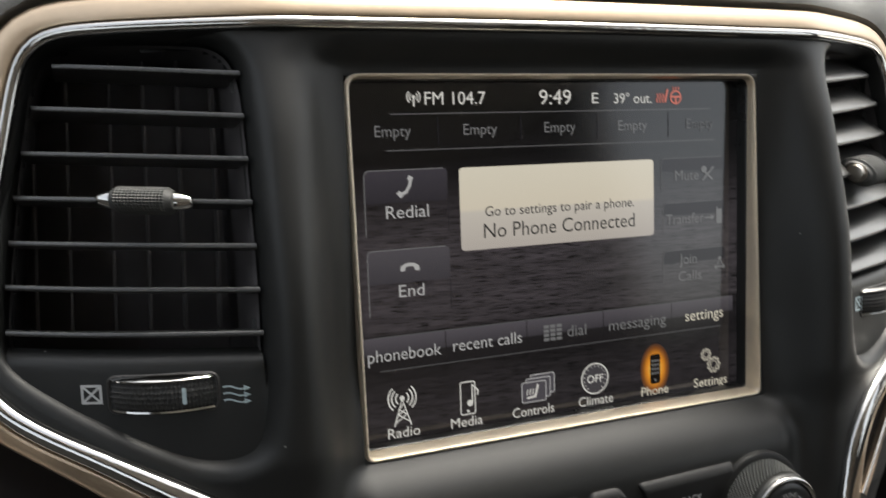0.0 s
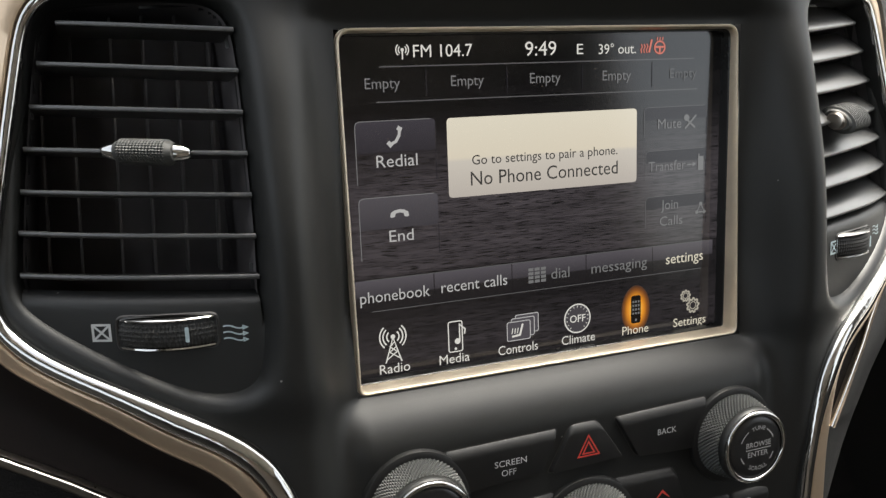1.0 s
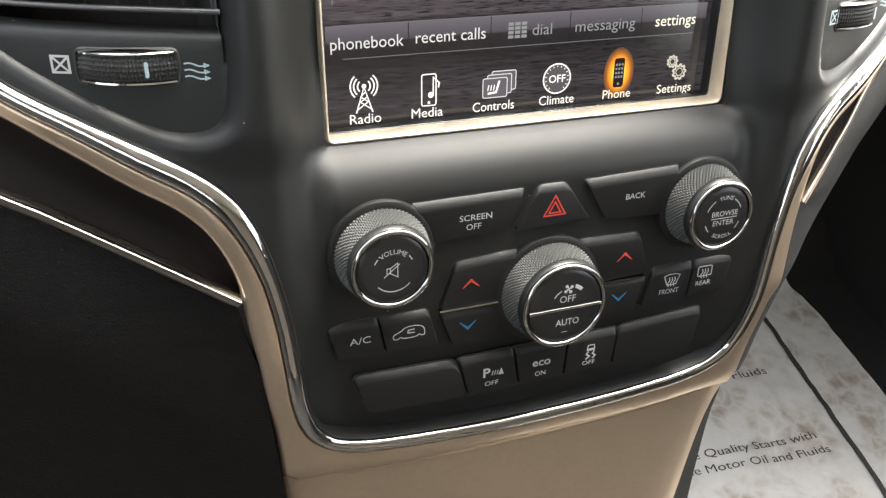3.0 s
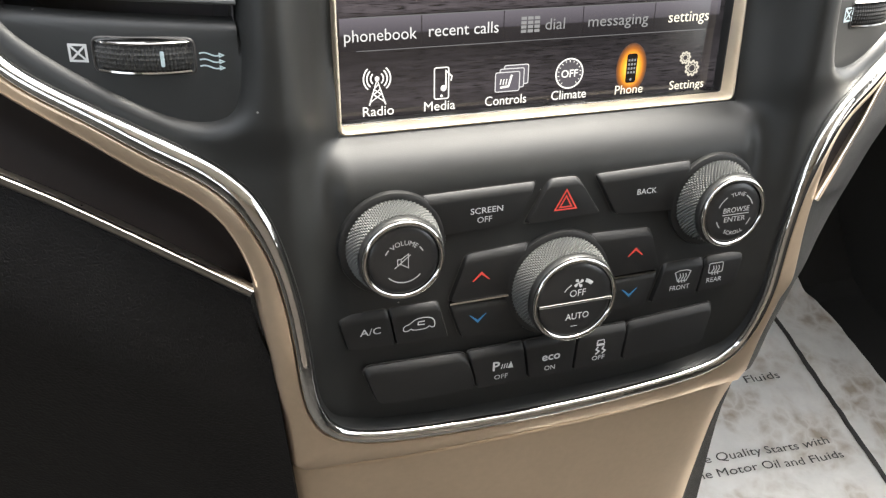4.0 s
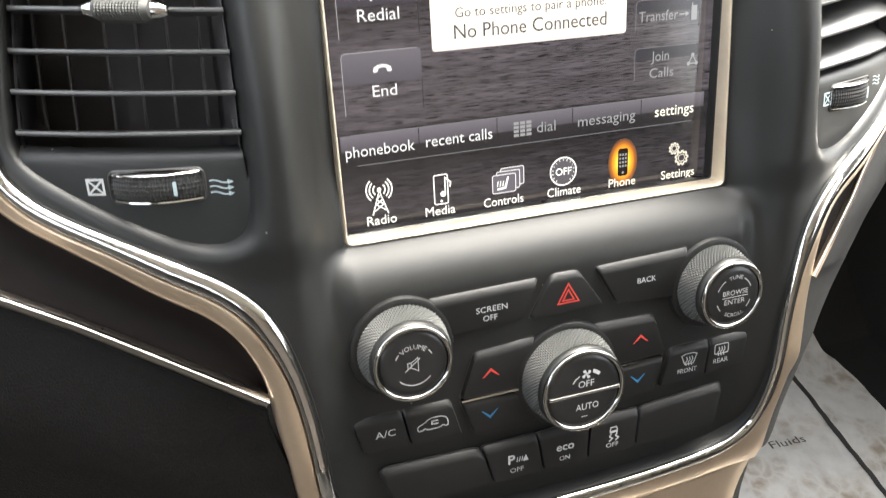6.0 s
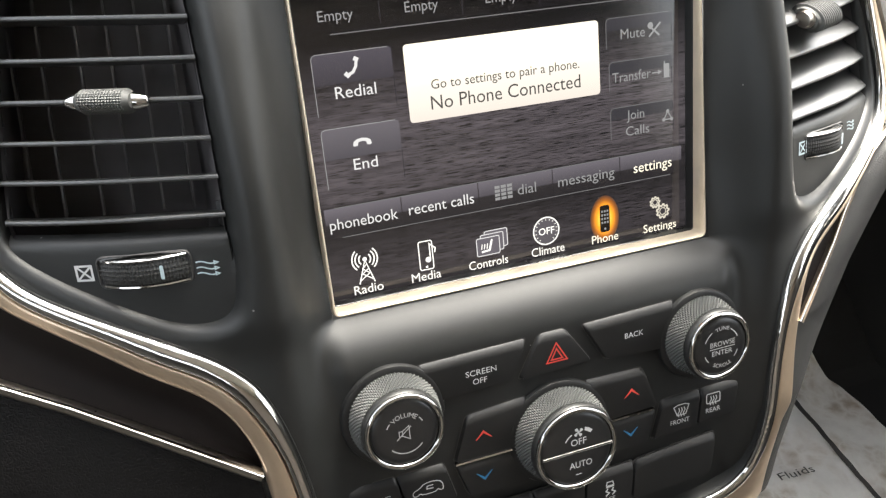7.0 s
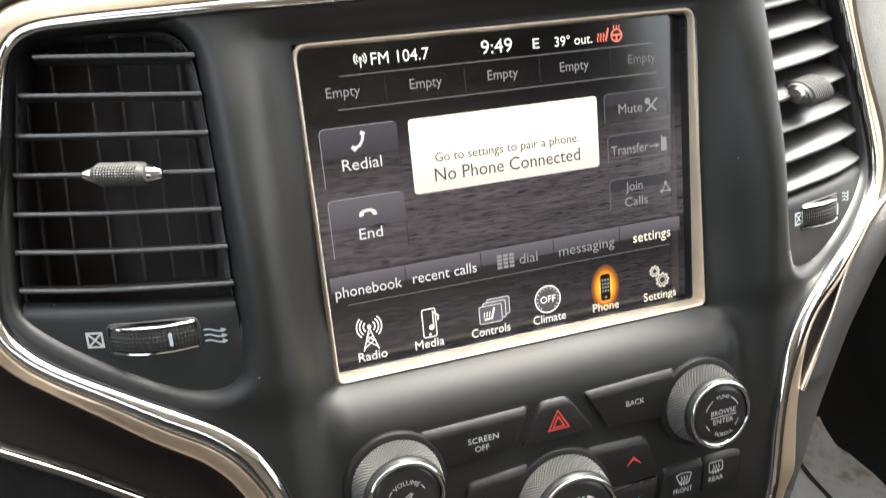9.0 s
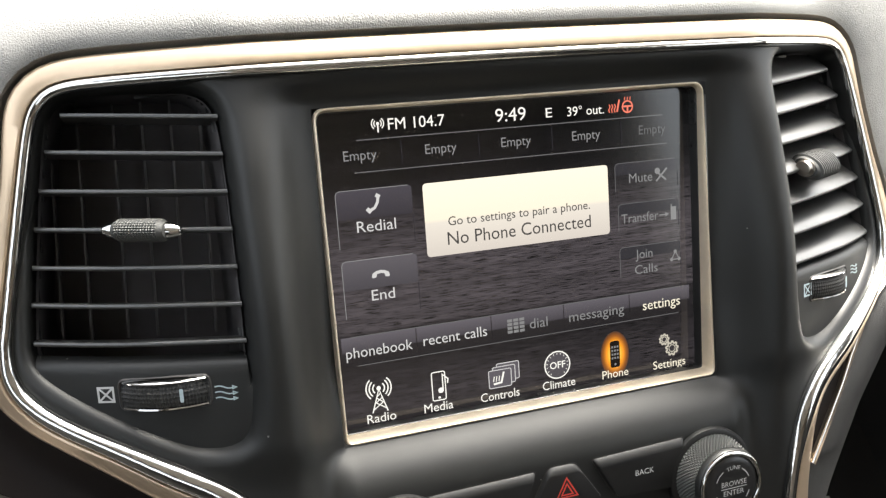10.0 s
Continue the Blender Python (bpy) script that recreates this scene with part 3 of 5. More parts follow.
wedge = thing("dark_inlay", (150, -20, -90), "dark brown inlay edge between bronze surround and short silver strip", "trim panel")
WEDGE = np.array(STRIP_R)


def wedge_fn(u, v):
    k = np.linspace(0, 1, len(WEDGE))
    p = np.array([np.interp(u, k, WEDGE[:, j]) for j in range(3)])
    q = np.array([np.interp(min(u + 0.02, 1), k, WEDGE[:, j]) - np.interp(max(u - 0.02, 0), k, WEDGE[:, j]) for j in range(3)])
    n = np.array([-q[2], 0, q[0]]) / math.hypot(q[0], q[2])
    p = p + n * 14 * v + np.array([0, 1.5 + 3.5 * v, 0])
    return p[0] - 150, p[1] + 20, p[2] + 90


part("inlay_skin", patch(wedge_fn, np.linspace(0, 1, 40), np.linspace(0, 1, 6)), INLAY, wedge)

# passenger side of the stack: grained cheek that falls away into the footwell
cheek = thing("dash_cheek", (150, 0, -120), "grey leather-grained dash side beside the passenger footwell", "dash panel")
CHEEK_I = [i for i in range(N) if RIM[i][0] > 95 and RIM[i][1] < -36 and RIM[i][1] > -205]
CHEEK_I.sort(key=lambda i: -RIM[i][1])


CHEEK_OUT = [(-330, 122), (-300, 126), (-266, 137), (-243, 143), (-208, 153), (-178, 165), (-157, 173), (-141, 180), (-107, 196), (-76, 215), (-30, 250)]


def cheek_fn(k, v):
    i = CHEEK_I[int(k)]
    x, z = RIM[i]
    w = bronze_profile(i)[-2][0] - 0.5
    a = np.array([x + rim_n[i][0] * w, float(rim_y(x, z)) + bronze_profile(i)[-2][1], z + rim_n[i][1] * w])
    t = float(soft_step((z + 121) / 8))  # further up it starts behind the silver strip
    u = min(1.0, max(0.0, (z + 112) / 74)) * (len(WEDGE) - 1)
    p = np.array([np.interp(u, range(len(WEDGE)), WEDGE[:, j]) for j in range(3)]) + np.array([0.5, 2.0, -0.5])
    a = a * (1 - t) + p * t
    zo = a[2] - 8 * float(soft_step((-60 - z) / 60))
    e = np.array([np.interp(zo, [q[0] for q in CHEEK_OUT], [q[1] for q in CHEEK_OUT]), 4.0, zo])
    if v <= 1:
        p = a + (e - a) * v
        p[1] += 5.0 * (1 - v) ** 4 - 3.5 * math.sin(v * math.pi)
    else:
        p = e + np.array([6 * math.sin(min(v - 1, 1) * 1.57), 9 * (v - 1) + 40 * max(0, v - 2), 0])
    return p[0] - 150, p[1], p[2] + 120


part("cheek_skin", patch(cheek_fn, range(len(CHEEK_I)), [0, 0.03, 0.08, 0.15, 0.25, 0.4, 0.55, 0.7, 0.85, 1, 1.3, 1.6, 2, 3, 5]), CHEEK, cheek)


# ---- air vents ----
def vent_y(ax, z):
    return float(shell_y(ax, z)) + 4.0


def air_vent(s, pitch, label):
    base = (s * 165, 5, 10)
    v = thing("air_vent", base, label, "air vent", "dash air vents")

    def at(ax, y, z):
        return (s * ax - base[0], y - base[1], z - base[2])

    # well behind the blades
    well = loft([[at(x, vent_y(x, z) + 3 + d, z) for x, z in inset(VENT, 1.0 + d * 0.05)] for d in (0, 12, 30, 48)])
    part("well", well, CAVITY_VEILED, v)
    # seven blades
    for k in range(7):
        zi = 69.5 - 14.05 * k - (3.6 if s > 0 else 0)
        slope = (0.085, 0.08, 0.065, 0.055, 0.045, 0.04, 0.03)[k]
        a1 = (184, 191.5, 195.5, 199, 201.5, 203.5, 204.5)[k]
        loops = []
        for ax in np.linspace(127, a1, 24):
            z0 = zi + slope * (ax - 127)
            y0 = vent_y(ax, z0)
            c, q = math.cos(radians(pitch)), math.sin(radians(pitch))
            prof = []
            for a, b in [(0.0, -0.5), (0.0, 0.2), (0.2, 0.62), (0.7, 0.88), (8, 1.05), (17, 0.7), (21, 0.3), (21, -0.3), (17, -0.7), (8, -1.05), (0.9, -1.0), (0.25, -0.85)]:
                prof.append(at(ax, y0 + a * c - b * q, z0 + a * q + b * c))
            loops.append(prof)
        part("blade", loft(loops, cap_first=True, cap_last=True), BLADE, v)
    # upright vanes behind
    for k in range(6):
        ax = 134 + 11.5 * k
        lean_x = 4.5
        zt, zb = 78, (-18 if ax < 196 else 0)
        loops = []
        for z in np.linspace(zb, zt, 10):
            x = ax - lean_x * (z - 20) / 95 + (3 if k > 3 else 0)
            y0 = vent_y(ax, z) + 27
            loops.append([at(x - 0.4, y0 + 4, z), at(x + 0.4, y0 + 4, z), at(x + 0.5, y0 + 11, z), at(x - 0.5, y0 + 11, z)])
        part("vane", loft(loops, cap_first=True, cap_last=True), VANE_VEILED, v)
    # plate with the shut-off wheel
    top = [(ax, -20.5 + 0.03 * (ax - 127)) for ax in np.linspace(123.5, 207.0, 14)]
    low = [p for p in inset(VENT, -2.5) if p[1] < -19.5]
    low.sort(key=lambda p: math.atan2(p[1] + 25, p[0] - 165))
    low = [p for p in low if p[1] < -21]
    low.sort(key=lambda p: p[0])
    lx, lz = np.array([p[0] for p in low]), np.array([p[1] for p in low])

    def plate(u, w):
        ax = 123.2 + (207.2 - 123.2) * u
        zt, zb = -20.5 + 0.03 * (ax - 127), float(np.interp(ax, lx, lz))
        zb = min(zb, zt - 0.6)
        z = zt + (zb - zt) * w
        roll = 5.5 * max(0, 1 - (zt - z) / 4.5) ** 2
        roll += 10 * float(soft_step((128 - ax) / 4.5)) * float(soft_step(1 - (zt - z) / 12))  # its inner corner tucks under the pillar
        return at(ax, vent_y(ax, z) + roll, z)

    part("shutoff_plate", patch(plate, np.linspace(0, 1, 40), [0, 0.02, 0.05, 0.09, 0.14, 0.2, 0.3, 0.45, 0.6, 0.8, 1.0]), BLACK, v)
    # wheel: knurled, set in a slot, with bright rims and a pale mark
    cx, cz = (158.5 if s < 0 else 155.5), -33.0
    turn = math.atan2(vent_y(174, cz) - vent_y(143, cz), 31)
    yc = vent_y(cx, cz)

    def tilt(dx, dy, z):
        return at(cx + dx * math.cos(turn) - dy * math.sin(turn), yc + dx * math.sin(turn) + dy * math.cos(turn), z)

    slot = fillet([(-17.2, -5.7), (17.2, -5.7), (17.2, 5.7), (-17.2, 5.7)], 2.5)
    slot_bm = loft([[tilt(x, 0.4, cz + z) for x, z in inset(slot, -0.9)], [tilt(x, -0.2, cz + z) for x, z in inset(slot, -0.4)], [tilt(x, -0.1, cz + z) for x, z in slot], [tilt(x, 1.0, cz + z) for x, z in inset(slot, 0.6)]], cap_last=True)
    part("slot", slot_bm, DARK, v)
    wheel_cols = 28
    loops = []
    levels = np.linspace(-4.6, 4.6, 12)
    for j, dz in enumerate(levels):
        row = []
        for i in range(wheel_cols * 2 + 1):
            a = (i / (wheel_cols * 2) - 0.5) * radians(72)
            tooth = 0.75 if (i % 2 == 0 and j % 2 == 1) else 0.0
            barrel = 1.2 * (dz / 4.6) ** 2
            r = 28.5 + tooth - barrel
            row.append(tilt(r * math.sin(a), 23.5 - r * math.cos(a), cz + dz))
        loops.append(row)
    wheel = part("thumb_wheel", loft(loops, closed=False, cap_last=False), DRUM, v, "black knurled thumb wheel")
    for dz in (5.0, -5.0):
        sg = 1 if dz > 0 else -1
        rim = []
        for off, rr in ((-0.6, 28.0), (-0.4, 28.7), (0.2, 28.9), (0.8, 28.2), (1.3, 26.6)):
            rim.append([tilt(rr * math.sin(a), 23.5 - rr * math.cos(a), cz + dz + sg * off) for a in np.linspace(-0.6, 0.6 if s < 0 else 0.44, 40)])
        part("wheel_rim", loft(rim, closed=False, cap_last=False), DULL if s > 0 else CHROME, wheel, "bright chrome rim of the wheel")
    ma = 0.27 * s
    mk = fillet([(-0.7, -2.7), (0.7, -2.7), (0.7, 2.7), (-0.7, 2.7)], 0.6, 3)
    bm = bmesh.new()
    bm.faces.new([bm.verts.new(tilt(29.4 * math.sin(ma) + x, 23.5 - 29.4 * math.cos(ma), cz + z)) for x, z in mk])
    part("wheel_mark", bm, PALE, wheel, "pale position mark")
    # printed signs: crossed box and flow arrows; the box is always towards the car's left
    box_c, flow_c = (180.0, -32.5) if s < 0 else (137.0, -32.5), (136.5, -34.5) if s < 0 else (180.5, -30.5)

    def on_plate(name, lines, cc, material, sign):
        bm = bmesh.new()
        for pts, w, closed in lines:
            pr = Print(0)
            pr.line(pts, w, closed)
            pr.bm.verts.index_update()
            vs = [bm.verts.new(at(cc[0] + q.co.x * s, vent_y(cc[0] + q.co.x * s, cc[1] + q.co.z) - 0.35, cc[1] + q.co.z)) for q in pr.bm.verts]
            for f in pr.bm.faces:
                bm.faces.new([vs[q.index] for q in f.verts])
            pr.bm.free()
        part(name, bm, material, v, sign, False)

    q = 2.75
    on_plate("closed_sign", [([(-q, -q), (q, -q), (q, q), (-q, q)], 0.8, True), ([(-q, -q), (q, q)], 0.7, False), ([(-q, q), (q, -q)], 0.7, False)], box_c, PALE if s > 0 else WHITE, "pale printed crossed box")
    flow = []
    for dz in ((2.2, 0, -2.2) if s < 0 else (1.7, 0, -1.7)):
        wave = [(x, dz - 0.08 * x + 0.4 * math.sin((x + 4) * 0.9)) for x in np.linspace(-4, 2.6, 12)]
        flow.append((wave, 0.5, False))
        flow.append(([(2.6, dz + 0.3), (3.9, dz - 0.25), (2.6, dz - 0.8)], 0.5, True))
    on_plate("flow_sign", flow, flow_c, PALE, "pale printed airflow arrows")
    # sliding grip on the fourth blade
    zg = 69.5 - 14.05 * 3 + 0.055 * 31 - (3.0 if s > 0 else 0)
    gx0, gx1 = (145.0, 173.5) if s < 0 else (139.5, 164.5)
    gm = (gx0 + gx1) / 2
    yg0, yg1 = vent_y(gx0, zg) - 1.0, vent_y(gx1, zg) - 1.0
    ga = math.atan2(yg1 - yg0, gx1 - gx0)
    half = math.hypot(gx1 - gx0, yg1 - yg0) / 2

    def along(u, r, a, deep=1.6):
        c, q = math.cos(radians(pitch)), math.sin(radians(pitch))
        yy, zz = r * deep * math.cos(a) * c - r * math.sin(a) * q, r * deep * math.cos(a) * q + r * math.sin(a) * c
        return at(gm + u * math.cos(ga) - yy * math.sin(ga), (yg0 + yg1) / 2 + u * math.sin(ga) + yy * math.cos(ga) - 1.0, zg + zz + 0.055 * u)

    share = 0.8 if s > 0 else 0.64
    loops = []
    for j, u in enumerate(np.linspace(-half * share, half * share, 37 if s < 0 else 49)):
        e = abs(u) / (half * share)
        r = (4.7 if s > 0 else 4.2) - 0.9 * max(0, e - 0.82) / 0.18
        row = []
        for i in range(56):
            if s > 0:  # ribs round the drum
                ridge = 0.8 if j % 4 < 2 and e < 0.95 else 0
            else:
                ridge = 0.45 if (j % 2 == 0 and e < 0.82 and i % 2 == 0) else 0
            row.append(along(u, r + ridge, 2 * math.pi * i / 56))
        loops.append(row)
    grip = part("grip", loft(loops, cap_first=True, cap_last=True), GRIPGREY, v, "grey ribbed rubber grip")
    for sg in (-1, 1):
        loops = []
        for e, r in (((share - 0.04, 3.3), (share + 0.04, 3.2), (0.8, 2.8), (0.93, 2.1), (0.98, 1.7), (1.0, 1.1)) if s < 0 else ((share - 0.04, 4.3), (share + 0.04, 4.3), (share + 0.07, 3.7), (1.05, 3.3), (1.06, 2.9), (1.06, 0.5))):
            loops.append([along(sg * e * half, r, 2 * math.pi * i / 20, 0.95 if s < 0 else 1.1) for i in range(20)])
        part("grip_tip", loft(loops, cap_first=True, cap_last=True), SATIN if s > 0 else CHROME, grip, "chrome grip tip")
    return v


air_vent(-1, -9, "black slatted dash air vent with chrome-tipped grip, blades level")
air_vent(1, 30, "black slatted dash air vent with its blades tipped down")


# ---- touchscreen ----
screen = thing("touchscreen", (0, 0, 0), "lit touchscreen in a thin gold bezel showing the phone page", "touchscreen")
OUT = fillet([(-91.0, -69.8), (91.0, -69.8), (91.0, 69.8), (-91.0, 69.8)], [4.0, 4.0, 6.5, 6.5], 6)


def ring_mesh(outline, levels):
    return loft([[(x, y, z) for x, z in inset(outline, d)] for d, y in levels], cap_last=False)


def seated(bm):
    """The bezel stands less proud towards its upper part."""
    for v in bm.verts:
        v.co.y += 4.4 * float(soft_step((v.co.z + 68) / 40)) * min(1.0, max(0.0, (-v.co.y - 5) / 7.0))
    return bm


part("bezel", seated(ring_mesh(OUT, [(0, -8), (0, -12.6), (0.25, -13.2), (0.7, -13.5), (1.1, -13.4), (1.4, -13.0), (1.8, -9.5), (2.1, -6.2), (2.15, -5.4)])), GOLD, screen, "satin gold bezel frame")
part("border", ring_mesh(OUT, [(2.05, -5.8), (2.2, -5.5), (2.45, -5.2), (2.5, -3.0), (2.5, -0.05)]), GLOSS, screen, "glossy black border inside the bezel")
DISP_W, DISP_H = 89.2, 66.6


def display_material():
    """The lit page behind: dark brushed wood between black bars."""
    m, n, l, b = shader("display_page", (0.004, 0.004, 0.004), 0.12, spec=0.75)
    tc, mp = n.new("ShaderNodeTexCoord"), n.new("ShaderNodeMapping")
    mp.inputs["Scale"].default_value = (4.6, 1, 120)
    l.new(tc.outputs["Object"], mp.inputs["Vector"])
    n1, n2 = n.new("ShaderNodeTexNoise"), n.new("ShaderNodeTexNoise")
    n1.inputs["Scale"].default_value, n1.inputs["Detail"].default_value, n1.inputs["Distortion"].default_value = 5, 3, 0.5
    n2.inputs["Scale"].default_value, n2.inputs["Detail"].default_value, n2.inputs["Distortion"].default_value = 26, 5, 0.3
    l.new(mp.outputs[0], n1.inputs["Vector"])
    l.new(mp.outputs[0], n2.inputs["Vector"])
    pores = n.new("ShaderNodeMapRange")
    pores.inputs["From Min"].default_value, pores.inputs["From Max"].default_value, pores.inputs["To Min"].default_value = 0.41, 0.465, 0.06
    l.new(n2.outputs["Fac"], pores.inputs["Value"])
    broad = n.new("ShaderNodeMapRange")
    broad.inputs["From Min"].default_value, broad.inputs["From Max"].default_value, broad.inputs["To Min"].default_value = 0.3, 0.7, 0.45
    l.new(n1.outputs["Fac"], broad.inputs["Value"])
    mul = n.new("ShaderNodeMath")
    mul.operation = "MULTIPLY"
    l.new(pores.outputs["Result"], mul.inputs[0])
    l.new(broad.outputs["Result"], mul.inputs[1])
    ramp = n.new("ShaderNodeValToRGB")
    ramp.color_ramp.elements[0].color, ramp.color_ramp.elements[1].color = (0.002, 0.002, 0.002, 1), (0.083, 0.072, 0.083, 1)
    l.new(mul.outputs[0], ramp.inputs[0])
    sep = n.new("ShaderNodeSeparateXYZ")
    l.new(tc.outputs["Object"], sep.inputs[0])
    shade = n.new("ShaderNodeValToRGB")
    mr = n.new("ShaderNodeMapRange")
    mr.inputs["From Min"].default_value, mr.inputs["From Max"].default_value = -0.0666, 0.0666
    l.new(sep.outputs["Z"], mr.inputs["Value"])
    els = shade.color_ramp.elements
    stops = [(0.0, 0.3), (0.06, 0.6), (0.2, 0.22), (0.3, 0.35), (0.31, 0.9), (0.55, 1.0), (0.7, 0.35), (0.8, 0.06), (0.82, 0.12), (0.93, 0.02)]
    while len(els) < len(stops):
        els.new(0.5)
    for e, (p, c) in zip(els, stops):
        e.position, e.color = p, (c, c, c, 1)
    l.new(mr.outputs["Result"], shade.inputs[0])
    mix = n.new("ShaderNodeMixRGB")
    mix.blend_type, mix.inputs[0].default_value = "MULTIPLY", 1
    l.new(ramp.outputs["Color"], mix.inputs[1])
    l.new(shade.outputs["Color"], mix.inputs[2])
    edge = n.new("ShaderNodeMath")  # the dark margin beside the lit page
    edge.operation = "ABSOLUTE"
    l.new(sep.outputs["X"], edge.inputs[0])
    lit = n.new("ShaderNodeMath")
    lit.operation, lit.inputs[1].default_value = "LESS_THAN", 0.0886
    l.new(edge.outputs[0], lit.inputs[0])
    power = n.new("ShaderNodeMath")
    power.operation, power.inputs[1].default_value = "MULTIPLY", LIT
    l.new(lit.outputs[0], power.inputs[0])
    l.new(mix.outputs[0], b.inputs["Emission Color"])
    l.new(power.outputs[0], b.inputs["Emission Strength"])
    return m


PAGE = display_material()
bm = bmesh.new()
box(bm, -DISP_W, DISP_W, 0.0, 2.0, -DISP_H - 3, DISP_H + 3)
display = part("display", bm, PAGE, screen, "glossy dark page with brushed wood background", False)

INK = glow("ui_white", (0.95, 0.93, 0.90), 0.85)
DIM = glow("ui_grey", (0.46, 0.46, 0.48), 0.42)
DIMMER = glow("ui_dark_grey", (0.4, 0.4, 0.42), 0.28)
WARM = glow("ui_cream", (0.95, 0.88, 0.74), 0.85)
CREAM = glow("ui_dim_cream", (0.95, 0.88, 0.76), 0.5)
HOT = glow("ui_red", (0.9, 0.22, 0.15), 0.8)
INKDARK = glow("ui_dark_text", (0.10, 0.095, 0.095), 0.5)
TABFACE = fading("ui_tab_face", [(0, (0.014, 0.012, 0.014)), (0.45, (0.018, 0.016, 0.018)), (0.5, (0.055, 0.05, 0.06)), (1, (0.105, 0.096, 0.115))], 1.0, "Z", -0.0398, -0.027)
KEYFACE = fading("ui_key_face", [(0, (0.04, 0.036, 0.045)), (1, (0.066, 0.06, 0.076))], 0.85, "Z", 0.023, 0.0352)
ENDFACE = fading("ui_end_face", [(0, (0.066, 0.061, 0.073)), (1, (0.112, 0.104, 0.122))], 0.85, "Z", -0.007, 0.0056)
DIALFACE = glow("ui_dial_face", (0.085, 0.078, 0.09), 0.85)
SOFT = glow("ui_soft_white", (0.86, 0.85, 0.87), 0.62)
KEYDIM = glow("ui_key_face_dim", (0.05, 0.047, 0.058), 0.55)
KEYLINE = glow("ui_key_edge", (0.5, 0.5, 0.52), 0.45)
POPFACE = fading("ui_popup_face", [(0, (0.66, 0.60, 0.56)), (0.45, (0.80, 0.74, 0.68)), (0.5, (0.95, 0.86, 0.72)), (1, (1.0, 0.93, 0.79))], 0.86, "Z", 0.003, 0.035)
CARD = glow("ui_card", (0.15, 0.138, 0.165), 0.6)
UY = -0.25


def ui(name, material, draw, label="", y=UY):
    p = Print(y)
    draw(p)
    return p.put(name, material, display, label)


def rule(name, z, x0, x1, w=0.45):
    ui(name, DIMMER, lambda p: p.line([(x0, z), (x1, z)], w), "thin pale rule")


# status bar
rule("status_rule", 55.6, -72, 74)
rule("preset_rule", 42.3, -74, 76)
ui("antenna_icon", INK, lambda p: (p.line([(-62.4, 58.2), (-62.4, 61.5)], 0.6), p.disc(-62.4, 61.8, 0.7, 10), p.arc(-62.4, 61.8, 1.6, -50, 50, 0.45), p.arc(-62.4, 61.8, 2.6, -50, 50, 0.45), p.arc(-62.4, 61.8, 1.6, 130, 230, 0.45), p.arc(-62.4, 61.8, 2.6, 130, 230, 0.45)), "white aerial icon")
word("FM 104.7", -58, -33, 58.9, 5.0, UY, INK, display)
word("9:49", -9.6, 4.8, 58.4, 6.0, UY, INK, display, label='clock reading "9:49"')
word("E", 14.5, 17.6, 58.6, 4.4, UY, INK, display)
word("39\u00b0 out.", 25, 43.5, 58.4, 4.3, UY, INK, display, label='outside temperature "39\u00b0 out."')
ui("heated_seat_icon", HOT, lambda p: ([p.line([(46.4 + k * 1.4, 58.4), (46.0 + k * 1.4, 59.8), (46.8 + k * 1.4, 61.0), (46.2 + k * 1.4, 62.2)], 0.5) for k in range(3)], p.line([(50.2, 58.6), (51.6, 64.0)], 0.9)), "red heated seat icon")
ui("heated_wheel_icon", HOT, lambda p: (p.arc(55.7, 60.6, 2.6, 0, 360, 0.7), p.line([(53.2, 60.8), (58.2, 60.8)], 0.8), p.line([(55.7, 60.8), (55.7, 58.2)], 0.9), [p.line([(54.3 + k * 1.4, 63.6), (54.5 + k * 1.4, 65.0)], 0.5) for k in range(3)]), "red heated steering wheel icon")
# presets
for k in range(5):
    cx = (-71, -35.5, -0.5, 34, 68.3)[k]
    word("Empty", cx - 7.1, cx + 7.1, 47.4, 4.4, UY, DIM if k < 4 else DIMMER, display)
for x in (-53, -18, 17, 52):
    ui("preset_divider", KEYDIM, lambda p: p.line([(x, 54.4), (x, 44.0)], 0.35), "thin divider")


def key(x0, x1, zt, zf, zb, face, line, name):
    """A soft key: lit upper field, and an edge that runs round its top and down the near side."""
    o = fillet([(x0, zf), (x1, zf), (x1, zt), (x0, zt)], [0.2, 1.6, 1.6, 1.8], 4)
    ui(name, face, lambda p: p.fill(o), "lit grey soft key", -0.12)
    top = [(x0, zb), (x0, zt - 1.8), (x0 + 0.5, zt - 0.5), (x0 + 1.8, zt), (x1 - 1.6, zt)]
    ui("key_edge", line, lambda p: p.line(top, 0.3), "pale key edge", -0.18)
    ui("key_edge", KEYDIM, lambda p: p.line([(x1, zf), (x1, zb)], 0.3), "dim key edge", -0.18)


key(-83, -50, 35.2, 23.0, 11.0, KEYFACE, KEYLINE, "redial_key")
key(-83, -50, 5.6, -7.0, -19.0, ENDFACE, KEYLINE, "end_key")
ui("handset_icon", SOFT, lambda p: (p.line([(-67 + x, 29.0 + z) for x, z in ((-2.0, -3.0), (0.3, -2.0), (1.7, 0.2), (2.1, 2.6))], 1.2), p.line([(-70.0, 27.0), (-68.4, 25.2)], 1.7), p.line([(-65.9, 32.4), (-64.1, 31.4)], 1.7)), "white handset icon")
hang = [(-4.0, -1.2), (-3.6, 0.4), (-2.0, 1.3), (0, 1.6), (2.0, 1.3), (3.6, 0.4), (4.0, -1.2), (3.4, -1.6), (2.0, -1.4), (1.6, 0.0), (0, 0.3), (-1.6, 0.0), (-2.0, -1.4), (-3.4, -1.6)]
